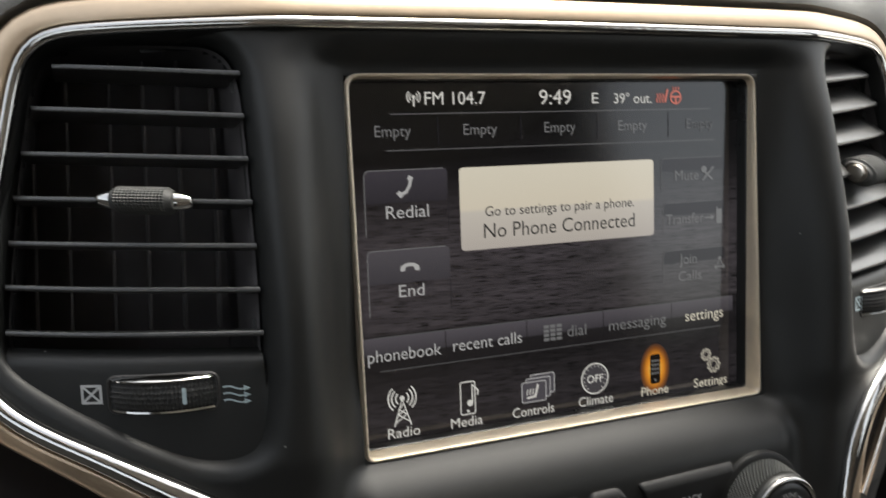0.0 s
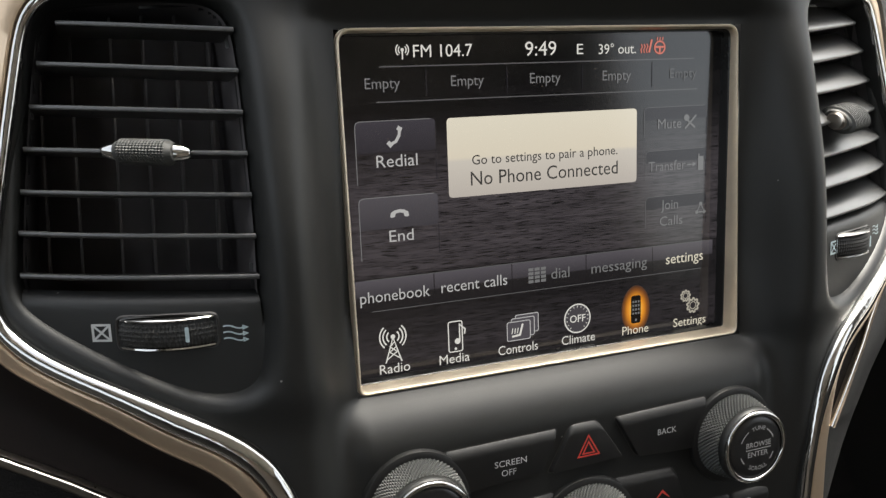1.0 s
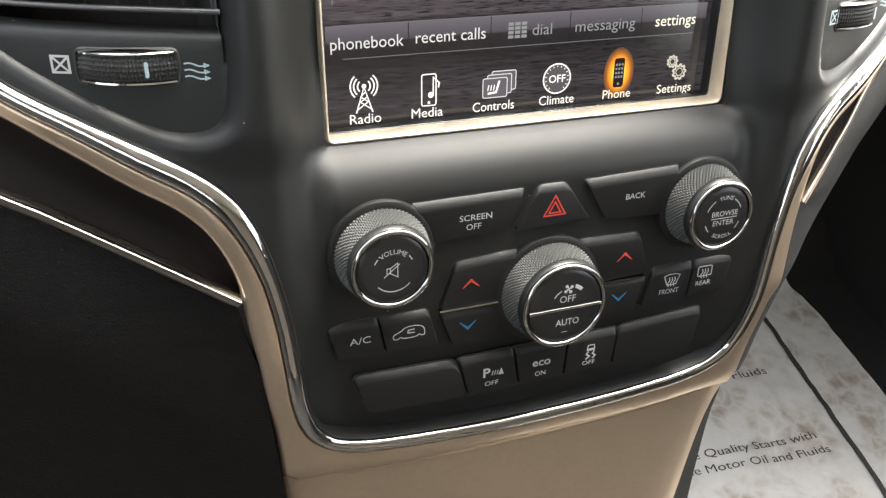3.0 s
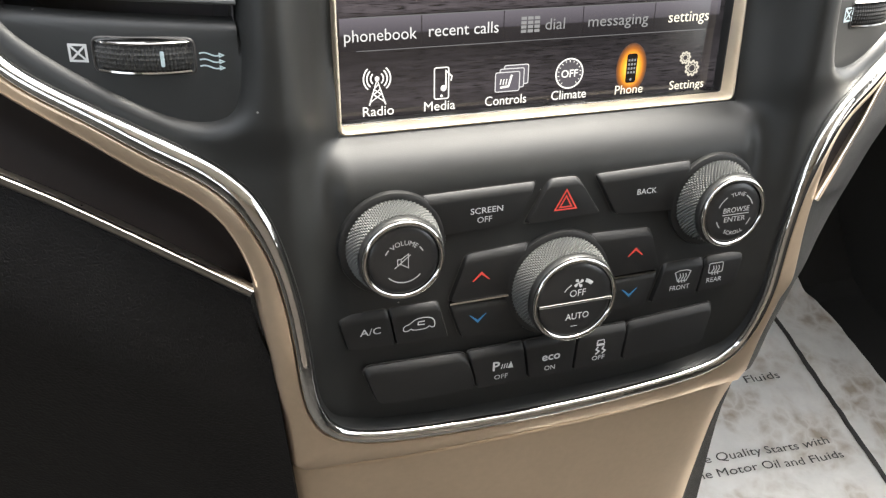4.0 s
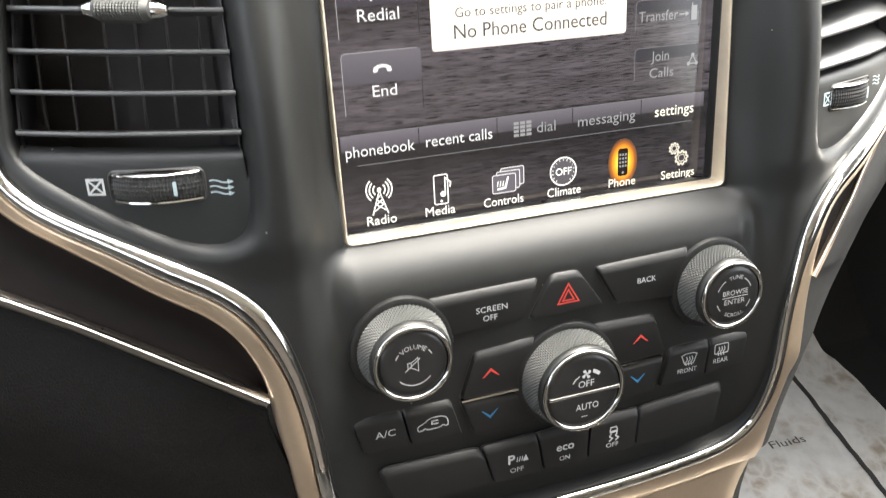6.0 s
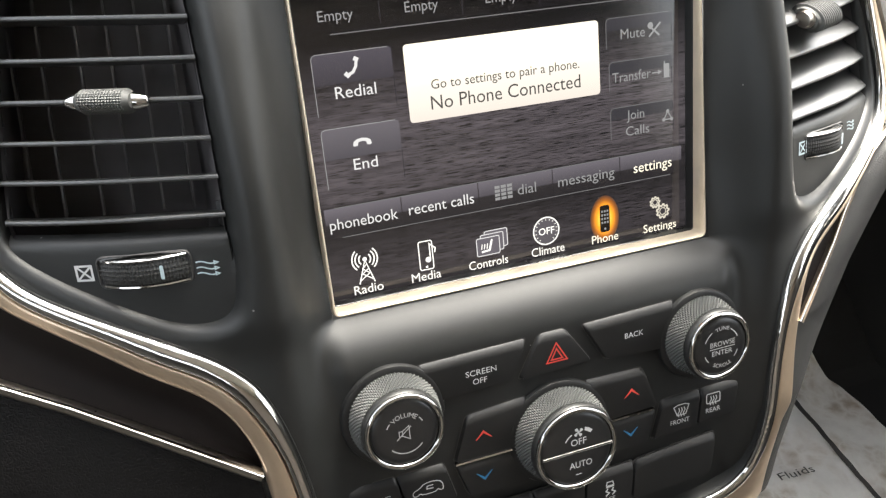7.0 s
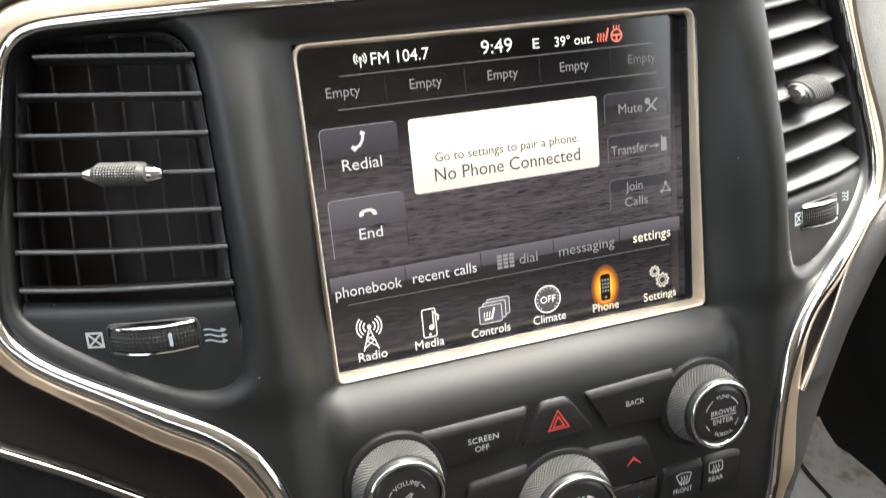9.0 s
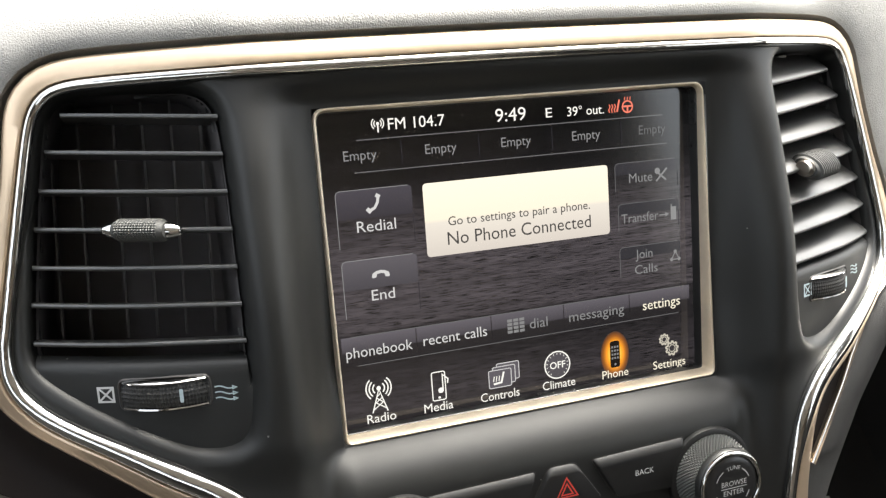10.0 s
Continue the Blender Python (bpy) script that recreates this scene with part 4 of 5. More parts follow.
ui("hang_up_icon", SOFT, lambda p: p.fill([(-66.5 + x, -1.2 + z) for x, z in hang]), "white hang-up icon")
word("Redial", -75, -58, 17.3, 5.0, UY, SOFT, display)
word("End", -71.2, -61, -12.4, 4.9, UY, SOFT, display)
# message panel
o = fillet([(-45.1, 3.0), (44.2, 3.0), (44.2, 35.0), (-45.1, 35.0)], 1.8, 4)
ui("message_panel", POPFACE, lambda p: p.fill(o), "glowing cream message panel", -0.15)
word("Go to settings to pair a phone.", -34.6, 34.2, 15.8, 4.1, -0.35, INKDARK, display)
word("No Phone Connected", -35.4, 34.4, 7.4, 6.0, -0.35, INKDARK, display)
# call keys, greyed out
key(48, 81.5, 35.0, 29.5, 22.0, KEYDIM, DIMMER, "mute_key")
key(49, 81.5, 16.0, 10.5, 3.0, KEYDIM, DIMMER, "transfer_key")
key(49, 82.0, -4.5, -10.0, -18.5, KEYDIM, DIMMER, "join_key")
word("Mute", 55.2, 67.6, 25.5, 4.6, UY, DIM, display)
ui("mute_icon", DIM, lambda p: (p.line([(69.6, 25.0), (75.6, 30.8)], 0.9), p.disc(70.4, 29.8, 1.5, 12), p.line([(71.0, 28.6), (75.0, 25.2)], 0.9)), "grey muted microphone icon")
word("Transfer", 50.4, 70.2, 6.9, 4.6, UY, DIM, display)
ui("transfer_icon", DIM, lambda p: (p.line([(70.8, 8.8), (74.4, 8.8)], 0.6), p.fill([(74.0, 10.0), (76.0, 8.8), (74.0, 7.6)]), p.box(77.0, 80.0, 5.9, 12.2), p.line([(77.4, 12.0), (77.4, 13.4)], 0.6)), "grey arrow and handset icon")
word("Join", 57.2, 66.4, -10.6, 4.5, UY, DIM, display)
word("Calls", 56.6, 69.0, -18.0, 4.5, UY, DIM, display)
ui("join_icon", DIM, lambda p: (p.line([(78.9, -9.6), (76.8, -13.4), (81.0, -13.4)], 0.5, True), p.disc(78.9, -9.6, 0.9, 10), p.disc(76.8, -13.4, 0.9, 10), p.disc(81.0, -13.4, 0.9, 10)), "grey joined calls icon")
# tabs
for a, b in ((-86.5, -53), (-53, -17.7), (-17.7, 18.4), (18.4, 53), (53, 86.4)):
    ui("tab", TABFACE, lambda p: p.box(a + 0.2, b - 0.2, -39.8, -27.0), "dark grey tab", -0.1)
rule("tab_rule", -27.0, -82, 83, 0.35)
rule("tab_rule", -39.9, -80, 80, 0.35)
word("phonebook", -84.6, -55, -36.2, 4.9, UY, SOFT, display)
word("recent calls", -50, -20, -35.8, 4.9, UY, SOFT, display)
ui("keypad_icon", DIM, lambda p: [p.box(-10 + 3.0 * i, -7.6 + 3.0 * i, -36.6 + 1.75 * j, -35.3 + 1.75 * j) for i in range(3) for j in range(4)], "grey keypad icon")
word("dial", 1, 10, -35.9, 4.9, UY, DIM, display)
word("messaging", 21, 50, -35.8, 4.9, UY, DIM, display)
word("settings", 60.2, 80.8, -36.0, 4.9, UY, WARM, display)
# main menu
for t, a, b in (("Radio", -78, -65), ("Media", -52, -38.4), ("Controls", -25, -6), ("Climate", 5.8, 22.6), ("Phone", 37, 51), ("Settings", 64.8, 83)):
    word(t, a, b, -66.4, 4.2, UY, INK if t not in ("Phone", "Settings") else WARM, display)
r = (-71.8, -51.2)
ui("radio_mast_icon", INK, lambda p: (p.line([(-75.2, -62), (-71.8, -51.5), (-68.4, -62)], 0.6), p.line([(-74.6, -60.6), (-70.2, -57.6), (-73.2, -55.4), (-71.2, -53.4)], 0.45), p.line([(-69.0, -60.6), (-73.4, -57.6), (-70.4, -55.4)], 0.45), p.disc(*r, 1.0, 10), [p.arc(*r, q, g - 48, g + 48, 0.6) for q in (2.6, 4.2, 5.6) for g in (0, 180)]), "white radio mast icon")
ui("media_icon", INK, lambda p: (p.line(fillet([(-47.6, -61.6), (-41.4, -61.6), (-41.4, -48.6), (-47.6, -48.6)], 0.9, 3), 0.5, True), p.line([(-42.6, -57.0), (-42.6, -50.0), (-40.0, -52.4), (-40.4, -54.4)], 0.6), p.disc(-43.6, -57.2, 1.3, 12), p.disc(-44.5, -60.4, 0.6, 10)), "white player and note icon")
for d, y in ((4.0, -0.14), (2.0, -0.19), (0.0, -0.24)):  # three cards, one behind the other
    o = fillet([(-20.6 + d, -60.8 + d * 0.7), (-9.6 + d, -60.8 + d * 0.7), (-9.6 + d, -52.6 + d * 0.7), (-20.6 + d, -52.6 + d * 0.7)], 0.8, 3)
    ui("card_face", CARD, lambda p: p.fill(o), "grey card", y)
    ui("card_edge", SOFT, lambda p: p.line(o, 0.4, True), "pale card edge", y - 0.03)
ui("seat_icon", INK, lambda p: (p.line([(-13.2, -53.8), (-14.6, -58.6), (-18.4, -59.0)], 0.9), [p.line([(-18.4 + k * 1.3, -57.8), (-18.0 + k * 1.3, -55.4)], 0.45) for k in range(3)]), "white heated seat icon", -0.32)
ui("climate_face", DIALFACE, lambda p: p.disc(13.8, -55.2, 6.2, 28), "grey dial face", -0.2)
ui("climate_icon", INK, lambda p: (p.arc(13.8, -55.2, 6.4, 0, 360, 0.6, 36), [p.line([(13.8 + q * math.cos(g), -55.2 + q * math.sin(g)) for q in (4.9, 5.7)], 0.3) for g in (radians(-50 + 20 * k) for k in range(15))]), "white dial icon")
word("OFF", 9.9, 17.8, -56.8, 3.4, -0.4, INK, display, bold=0.01)
m, n, l, b = shader("ui_orange_halo", (0, 0, 0), 0.4)
tc = n.new("ShaderNodeTexCoord")
mp = n.new("ShaderNodeMapping")
mp.inputs["Location"].default_value, mp.inputs["Scale"].default_value = (-0.0442 / 0.0078, 0, 0.0551 / 0.0114), (1 / 0.0078, 0, 1 / 0.0114)
gr = n.new("ShaderNodeTexGradient")
gr.gradient_type = "SPHERICAL"
l.new(tc.outputs["Object"], mp.inputs["Vector"])
l.new(mp.outputs[0], gr.inputs["Vector"])
ramp = n.new("ShaderNodeValToRGB")
ramp.color_ramp.elements[0].color, ramp.color_ramp.elements[1].color = (0.016, 0.013, 0.014, 1), (1.0, 0.36, 0.02, 1)
ramp.color_ramp.elements[1].position = 0.5
ramp.color_ramp.elements.new(0.22).color = (0.30, 0.09, 0.008, 1)
ramp.color_ramp.elements.new(0.62).color = (1.0, 0.5, 0.07, 1)
l.new(gr.outputs["Color"], ramp.inputs[0])
l.new(ramp.outputs["Color"], b.inputs["Emission Color"])
b.inputs["Emission Strength"].default_value = 0.95 * LIT
ui("phone_halo", m, lambda p: p.fill([(44.2 + 7.6 * math.cos(k * math.pi / 20), -55.1 + 11.2 * math.sin(k * math.pi / 20)) for k in range(40)]), "glowing orange halo", -0.12)
ui("phone_icon", glow("ui_black", (0.02, 0.015, 0.012), 0.5), lambda p: p.fill(fillet([(41.6, -61.6), (46.8, -61.6), (46.8, -48.6), (41.6, -48.6)], 1.4, 4)), "black handset on the halo", -0.2)
ui("phone_keys", DIM, lambda p: ([p.box(42.3 + 1.45 * i, 43.2 + 1.45 * i, -57.4 + 1.8 * j, -56.4 + 1.8 * j) for i in range(3) for j in range(4)], p.disc(44.2, -60.0, 0.6, 10)), "grey handset keys", -0.3)


def gear(cx, cz, r, teeth):
    pts = []
    for k in range(teeth * 4):
        a = 2 * math.pi * k / (teeth * 4)
        q = r if k % 4 in (0, 1) else r * 0.78
        pts.append((cx + q * math.cos(a), cz + q * math.sin(a)))
    return pts


ui("settings_icon", CREAM, lambda p: (p.line(gear(71.4, -52.2, 2.6, 9), 0.7, True), p.arc(71.4, -52.2, 1.3, 0, 360, 0.4), p.line(gear(75.6, -57.2, 3.4, 9), 0.8, True), p.arc(75.6, -57.2, 1.7, 0, 360, 0.4)), "cream pair of gears icon")


# ---- rotary knobs ----
def knob(x, z, r0, r1, y0, y1, label, name):
    k = thing(name, (x, y0, z), label, "rotary knob", "rotary knobs")
    d = y1 - y0
    bm, rows = revolve([(r0 + 2.5, 2), (r0 + 2.5, -1.3), (r0 + 2.1, -2.2), (r0 + 1.0, -2.7), (r0 - 0.6, -2.6), (r0 - 0.9, -1)], 64)
    part("skirt", bm, BUTTON, k, "black base ring")
    rise = d + 4.2 + 1.8
    around = int(2 * math.pi * (r0 + r1) / 2 / 1.65)
    levels = 2 * int(abs(rise) / 1.65)
    bm = bmesh.new()

    def on_grip(i, j, lift):
        t = j / levels
        rr = r0 - 0.9 + (r1 + 0.5 - r0 + 0.6) * t + lift
        a = 2 * math.pi * (i + 0.5 * (j % 2)) / around
        return (rr * math.cos(a), -1.8 + rise * t, rr * math.sin(a))

    rows = [[bm.verts.new(on_grip(i, j, 0)) for i in range(around)] for j in range(levels + 1)]
    for j in range(-1, levels):
        for i in range(around):
            e = i if (j % 2) else i - 1  # the neighbours in the staggered row
            left, right = rows[j + 1][e % around] if j % 2 == 0 else rows[j + 1][i], rows[j + 1][i] if j % 2 == 0 else rows[j + 1][(i + 1) % around]
            low = rows[j][i] if j >= 0 else None
            high = rows[j + 2][i] if j + 2 <= levels else None
            t = (j + 1) / levels
            rr = r0 - 0.9 + (r1 + 0.5 - r0 + 0.6) * t + 1.0
            a = 2 * math.pi * (i + 0.5 * (j % 2)) / around
            tip = bm.verts.new((rr * math.cos(a), -1.8 + rise * t, rr * math.sin(a)))
            if low:
                bm.faces.new((low, right, tip))
                bm.faces.new((left, low, tip))
            if high:
                bm.faces.new((right, high, tip))
                bm.faces.new((high, left, tip))
    part("knurled_grip", bm, RUBBER, k, "grey diamond-knurled grip", False)
    bm, rows = revolve([(r1 + 0.6, d + 4.6), (r1 + 0.8, d + 3.6), (r1 + 0.4, d + 1.6), (r1 - 0.2, d + 0.8)], 72)
    part("collar", bm, COLLAR, k, "smooth grey collar")
    bm, rows = revolve([(r1 + 0.1, d + 1.6), *[(r1 - 1.05 + 1.15 * math.cos(radians(a)), d + 0.7 - 1.2 * math.sin(radians(a))) for a in range(0, 181, 18)], (r1 - 2.2, d + 1.4)], 96)
    part("chrome_ring", bm, RING, k, "polished chrome ring")
    bm, rows = revolve([(r1 - 2.3, d + 1.6), (r1 - 2.5, d + 0.6), (r1 - 3.2, d + 0.15), (r1 - 5, d - 0.05), (r1 * 0.35, d - 0.2)], 64)
    bm.faces.new(rows[-1])
    cap = part("cap", bm, GLOSS, k, "black cap")
    return k, cap, d - 0.45


vol, cap, fy = knob(-74.5, -111, 20.0, 16.6, -27.5, -45, "grey knurled volume knob with chrome ring", "volume_knob")
arched("VOLUME", 0, 0, 6.9, 90, 2.1, fy, FADED, cap, 84)
p = Print(fy)
p.arc(0, 0, 8.3, 26, 42, 0.45, 5).arc(0, 0, 8.3, 138, 154, 0.45, 5).arc(0, -0.4, 8.6, 222, 318, 0.45)
p.put("rim_marks", FADED, cap, "white printed arcs")
p = Print(fy)
p.line([(-2.7, -1.1), (-1.3, -1.1), (1.6, -2.9), (1.6, 3.0), (-1.3, 1.1), (-2.7, 1.1)], 0.35, True).line([(-3.9, -2.5), (2.5, 2.6)], 0.4).line([(-1.3, -1.1), (-1.3, 1.1)], 0.32)
p.put("mute_sign", FADED, cap, "white printed muted speaker")

tune, cap, fy = knob(75.5, -110.3, 19.6, 16.2, -27.5, -45, "grey knurled tuning knob with chrome ring", "tune_knob")
arched("TUNE", 0.5, 0, 8.2, 90, 1.9, fy, FADED, cap, 46)
arched("SCROLL", 0.5, 0, 10.2, 270, 1.9, fy, FADED, cap, 60, True)
word("BROWSE", -5.9, 7.3, 0.5, 2.5, fy, FADED, cap)
word("ENTER", -4.9, 5.9, -3.8, 2.5, fy, FADED, cap)
p = Print(fy)
p.line([(-6.2, -0.5), (7.4, -0.5)], 0.35).arc(0, 0, 9.2, 22, 58, 0.45, 8).arc(0, 0, 9.2, 122, 158, 0.45, 8).arc(0, 0, 9.2, 200, 222, 0.45, 6).arc(0, 0, 9.2, 318, 340, 0.45, 6)
p.put("rim_marks", FADED, cap, "white printed arcs and bar")

blow, cap, fy = knob(0.8, -140.6, 23.0, 19.6, -27.5, -46, "large grey knurled blower knob with chrome ring", "blower_knob")
bar_loops = [[(x, fy + 0.6 + dy, -0.9 + dz) for dy, dz in ((0.5, -0.7), (-0.4, -0.66), (-0.7, -0.55), (-0.45, -0.4), (-0.8, 0.36), (-0.85, 0.5), (-0.6, 0.65), (0.5, 0.7))] for x in (-16.9, -8, 0, 8, 16.9)]
part("chrome_bar", loft(bar_loops, cap_first=True), BAR, blow, "chrome bar across the knob")
word("OFF", -3.2, 4.3, 2.3, 3.3, fy, WHITE, cap)
word("AUTO", -4.4, 6.6, -8.9, 3.2, fy, WHITE, cap)
p = Print(fy)
for g in range(4):  # four swept blades
    a = radians(30 + 90 * g)
    p.fill([(0.7 + q * math.cos(a + radians(w)), 8.4 + q * math.sin(a + radians(w))) for q, w in ((0.35, -60), (1.3, -24), (2.3, -14), (2.45, 12), (1.9, 30), (1.0, 24))])
p.disc(0.7, 8.4, 0.5, 10)
p.line([(-5.8, 5.0), (-4.5, 6.7), (-2.6, 8.0)], 0.55)
p.fill([(3.6, 8.6), (5.0, 7.9), (6.4, 6.8), (7.5, 8.0), (5.8, 9.4), (3.9, 10.3)])
p.line([(-1.6, -12.2), (1.4, -12.2)], 0.3)
p.put("fan_sign", WHITE, cap, "white printed fan and speed marks")


# ---- push buttons ----
BY = -27.3


def button(name, outline, label, radius=2.0):
    c = np.mean(np.array(outline), 0)
    k = thing(name, (c[0], BY, c[1]), label, "push button", "control buttons")
    raw = shrink([(x - c[0], z - c[1]) for x, z in outline], -0.3)

    def level(d, y, top=1.0):
        return [(x, y, z) for x, z in fillet(shrink(raw, d, top), max(radius - 0.4 * d, 0.6), 4)]

    part("seam", loft([level(-0.45, 0.6), level(-0.45, -0.25), level(0.2, -0.25)]), DARK, k, "dark seam round the button")
    key_part = part("keycap", loft([level(0, 1), level(0, -0.4), level(0.1, -0.6, 1.5), level(0.2, -1.4, 4.6), level(0.33, -2.1, 5.8), level(0.48, -2.5, 5.8), level(0.9, -2.6, 4.0)]), BUTTON, k)
    return k, key_part, c


def sign(kp, draw, material, label):
    p = Print(-2.85)
    draw(p)
    return p.put("printed_sign", material, kp, label)


FY = -2.85
k, kp, c = button("screen_off_button", [(-62, -92.5), (-12.5, -92), (-20.5, -108.5), (-55, -110)], "black wedge-shaped button lettered SCREEN OFF")
word("SCREEN", -41.8 - c[0], -27.6 - c[0], -102.0 - c[1], 2.7, FY, WHITE, kp)
word("OFF", -38.8 - c[0], -32.3 - c[0], -106.1 - c[1], 2.7, FY, WHITE, kp)
k, kp, c = button("hazard_button", [(-16.5, -110), (-6, -91.6), (6.5, -91.6), (18.5, -109.4)], "black trapezoid hazard button with red triangle", 2.4)
q = (1.1 - c[0], -101.8 - c[1])
sign(kp, lambda p: (p.line([(q[0] - 5.0, q[1] - 3.2), (q[0] + 5.0, q[1] - 3.2), (q[0], q[1] + 5.6)], 0.62, True), p.line([(q[0] - 2.7, q[1] - 2.1), (q[0] + 2.7, q[1] - 2.1), (q[0], q[1] + 2.8)], 0.62, True)), RED, "red double triangle")
k, kp, c = button("back_button", [(15.5, -92), (62, -90.8), (56, -112.5), (26, -110.8)], "black wedge-shaped button lettered BACK")
word("BACK", 35.3 - c[0], 44.8 - c[0], -102.7 - c[1], 2.7, FY, WHITE, kp)


def arrow(kp, x, z, up, mat):
    s = 1 if up else -1
    sign(kp, lambda p: p.fill([(x - 4.1, z - 2.0 * s), (x, z + 2.3 * s), (x + 4.1, z - 2.0 * s), (x + 3.3, z - 1.85 * s), (x, z + 0.8 * s), (x - 3.3, z - 1.85 * s)]), mat, "coloured arrow head")


for name, o, ax, az, up in (("warmer_button", [(-42.5, -121.2), (-14, -119.4), (-20, -142), (-50, -141.8)], -36.1, -131.0, True), ("cooler_button", [(-50, -143), (-20, -143.4), (-15, -161), (-44, -160.6)], -37.2, -151.2, False),
                            ("warmer_button", [(15, -119.6), (45, -120.4), (52, -141), (22, -141.8)], 38.0, -130.6, True), ("cooler_button", [(22, -143), (51.6, -142.2), (46, -159.4), (17, -160.8)], 37.0, -151.0, False)):
    k, kp, c = button(name, o, f"black temperature button with {'red up' if up else 'blue down'} arrow", 2.6)
    arrow(kp, ax - c[0], az - c[1], up, RED if up else BLUE)
for s in (-1, 1):
    bar = thing("chrome_divider", (s * 36, BY - 1.5, -142.4), "thin chrome line between temperature buttons", "trim strip", "chrome dividers")
    bm = bmesh.new()
    box(bm, -14, 14, -1.3, 1.0, -0.45, 0.45)
    part("line", bm, CHROME, bar, "", False)

k, kp, c = button("ac_button", [(-98.5, -141.2), (-77.2, -141.2), (-74.2, -158.2), (-94.5, -157.2)], "black air conditioning button lettered A/C")
word("A/C", -89.4 - c[0], -80.5 - c[0], -150.8 - c[1], 3.3, FY, WHITE, kp)
k, kp, c = button("recirculation_button", [(-76.4, -141.2), (-55, -141), (-50.4, -158.8), (-73.4, -158.2)], "black button with a recirculating car sign")
cq = (-63.7 - c[0], -149.2 - c[1])
sign(kp, lambda p: (p.line([(cq[0] + a, cq[1] + b) for a, b in rounded([(-7, -2.6), (-7, -0.4), (-4.0, 0.6), (-1.6, 2.6), (3.4, 2.8), (6.6, 1.4), (7.0, -2.4), (5.4, -2.6), (4.4, -1.6), (3.2, -2.8), (-2.6, -2.8), (-3.8, -1.8), (-5.0, -2.8)], 1)], 0.4, True), p.line([(cq[0] + 2.4, cq[1] - 0.6), (cq[0] - 0.6, cq[1] - 0.4), (cq[0] - 0.4, cq[1] + 0.9), (cq[0] + 2.4, cq[1] + 1.0)], 0.5)), WHITE, "white printed car with an arrow")
k, kp, c = button("front_defrost_button", [(55.2, -140.4), (76.2, -140.2), (73.6, -158), (49.6, -159)], "black defrost button lettered FRONT")
cf = (64.8 - c[0], -147.0 - c[1])
sign(kp, lambda p: (p.line([(cf[0] + a, cf[1] + b) for a, b in ((-2.4, -2.4), (-4.2, 2.2), (-2, 3.0), (2, 3.0), (4.2, 2.2), (2.4, -2.4))], 0.5, True), [p.line([(cf[0] + d, cf[1] - 3.4), (cf[0] + d - 0.5, cf[1] - 1.6), (cf[0] + d + 0.5, cf[1] - 0.2), (cf[0] + d, cf[1] + 1.4)], 0.5) for d in (-1.5, 0, 1.5)]), WHITE, "white printed windscreen with heat waves")
word("FRONT", 58.7 - c[0], 69.2 - c[0], -153.9 - c[1], 2.5, FY, WHITE, kp)
k, kp, c = button("rear_defrost_button", [(77, -140.2), (98, -139.6), (95.4, -156), (74.4, -158)], "black defrost button lettered REAR")
cr = (82.8 - c[0], -145.6 - c[1])
sign(kp, lambda p: (p.line(fillet([(cr[0] - 3.8, cr[1] - 2.2), (cr[0] + 3.8, cr[1] - 2.2), (cr[0] + 3.8, cr[1] + 2.8), (cr[0] - 3.8, cr[1] + 2.8)], 0.9, 3), 0.5, True), [p.line([(cr[0] + d, cr[1] - 3.4), (cr[0] + d - 0.5, cr[1] - 1.6), (cr[0] + d + 0.5, cr[1] - 0.2), (cr[0] + d, cr[1] + 1.4)], 0.5) for d in (-1.5, 0, 1.5)]), WHITE, "white printed rear window with heat waves")
word("REAR", 78.6 - c[0], 86.8 - c[0], -152.7 - c[1], 2.5, FY, WHITE, kp)
button("blank_button", [(-88.5, -168), (-41.6, -169.2), (-36.6, -188.6), (-82, -187.6)], "long blank black button", 5.0)
k, kp, c = button("parking_sensor_button", [(-40.6, -169.2), (-14.6, -169), (-11.6, -188.6), (-35.6, -188.8)], "black parking sensor button lettered P OFF")
word("P", -29.2 - c[0], -25.8 - c[0], -180.2 - c[1], 4.8, FY, WHITE, kp, bold=0.02)
sign(kp, lambda p: (p.fill([(-22.0 - c[0], -180.0 - c[1]), (-19.2 - c[0], -180.0 - c[1]), (-20.4 - c[0], -176.6 - c[1])]), [p.line([(-25.0 + d - c[0], -179.8 - c[1]), (-24.4 + d - c[0], -177.4 - c[1])], 0.45) for d in (0, 1.2, 2.4)]), WHITE, "white printed sensor waves")
word("OFF", -28.3 - c[0], -21.7 - c[0], -185.0 - c[1], 2.5, FY, WHITE, kp)
k, kp, c = button("eco_button", [(-13.6, -169), (12.4, -168.8), (11, -188.6), (-10.6, -188.6)], "black button lettered eco ON")
word("eco", -4.9 - c[0], 4.2 - c[0], -179.8 - c[1], 4.3, FY, WHITE, kp, bold=0.015)
word("ON", -3.4 - c[0], 1.9 - c[0], -185.2 - c[1], 2.5, FY, WHITE, kp)
k, kp, c = button("stability_button", [(13.4, -168.8), (38.6, -168.6), (36.4, -188.4), (12, -188.6)], "black stability control button lettered OFF")
ce = (25.0 - c[0], -177.6 - c[1])
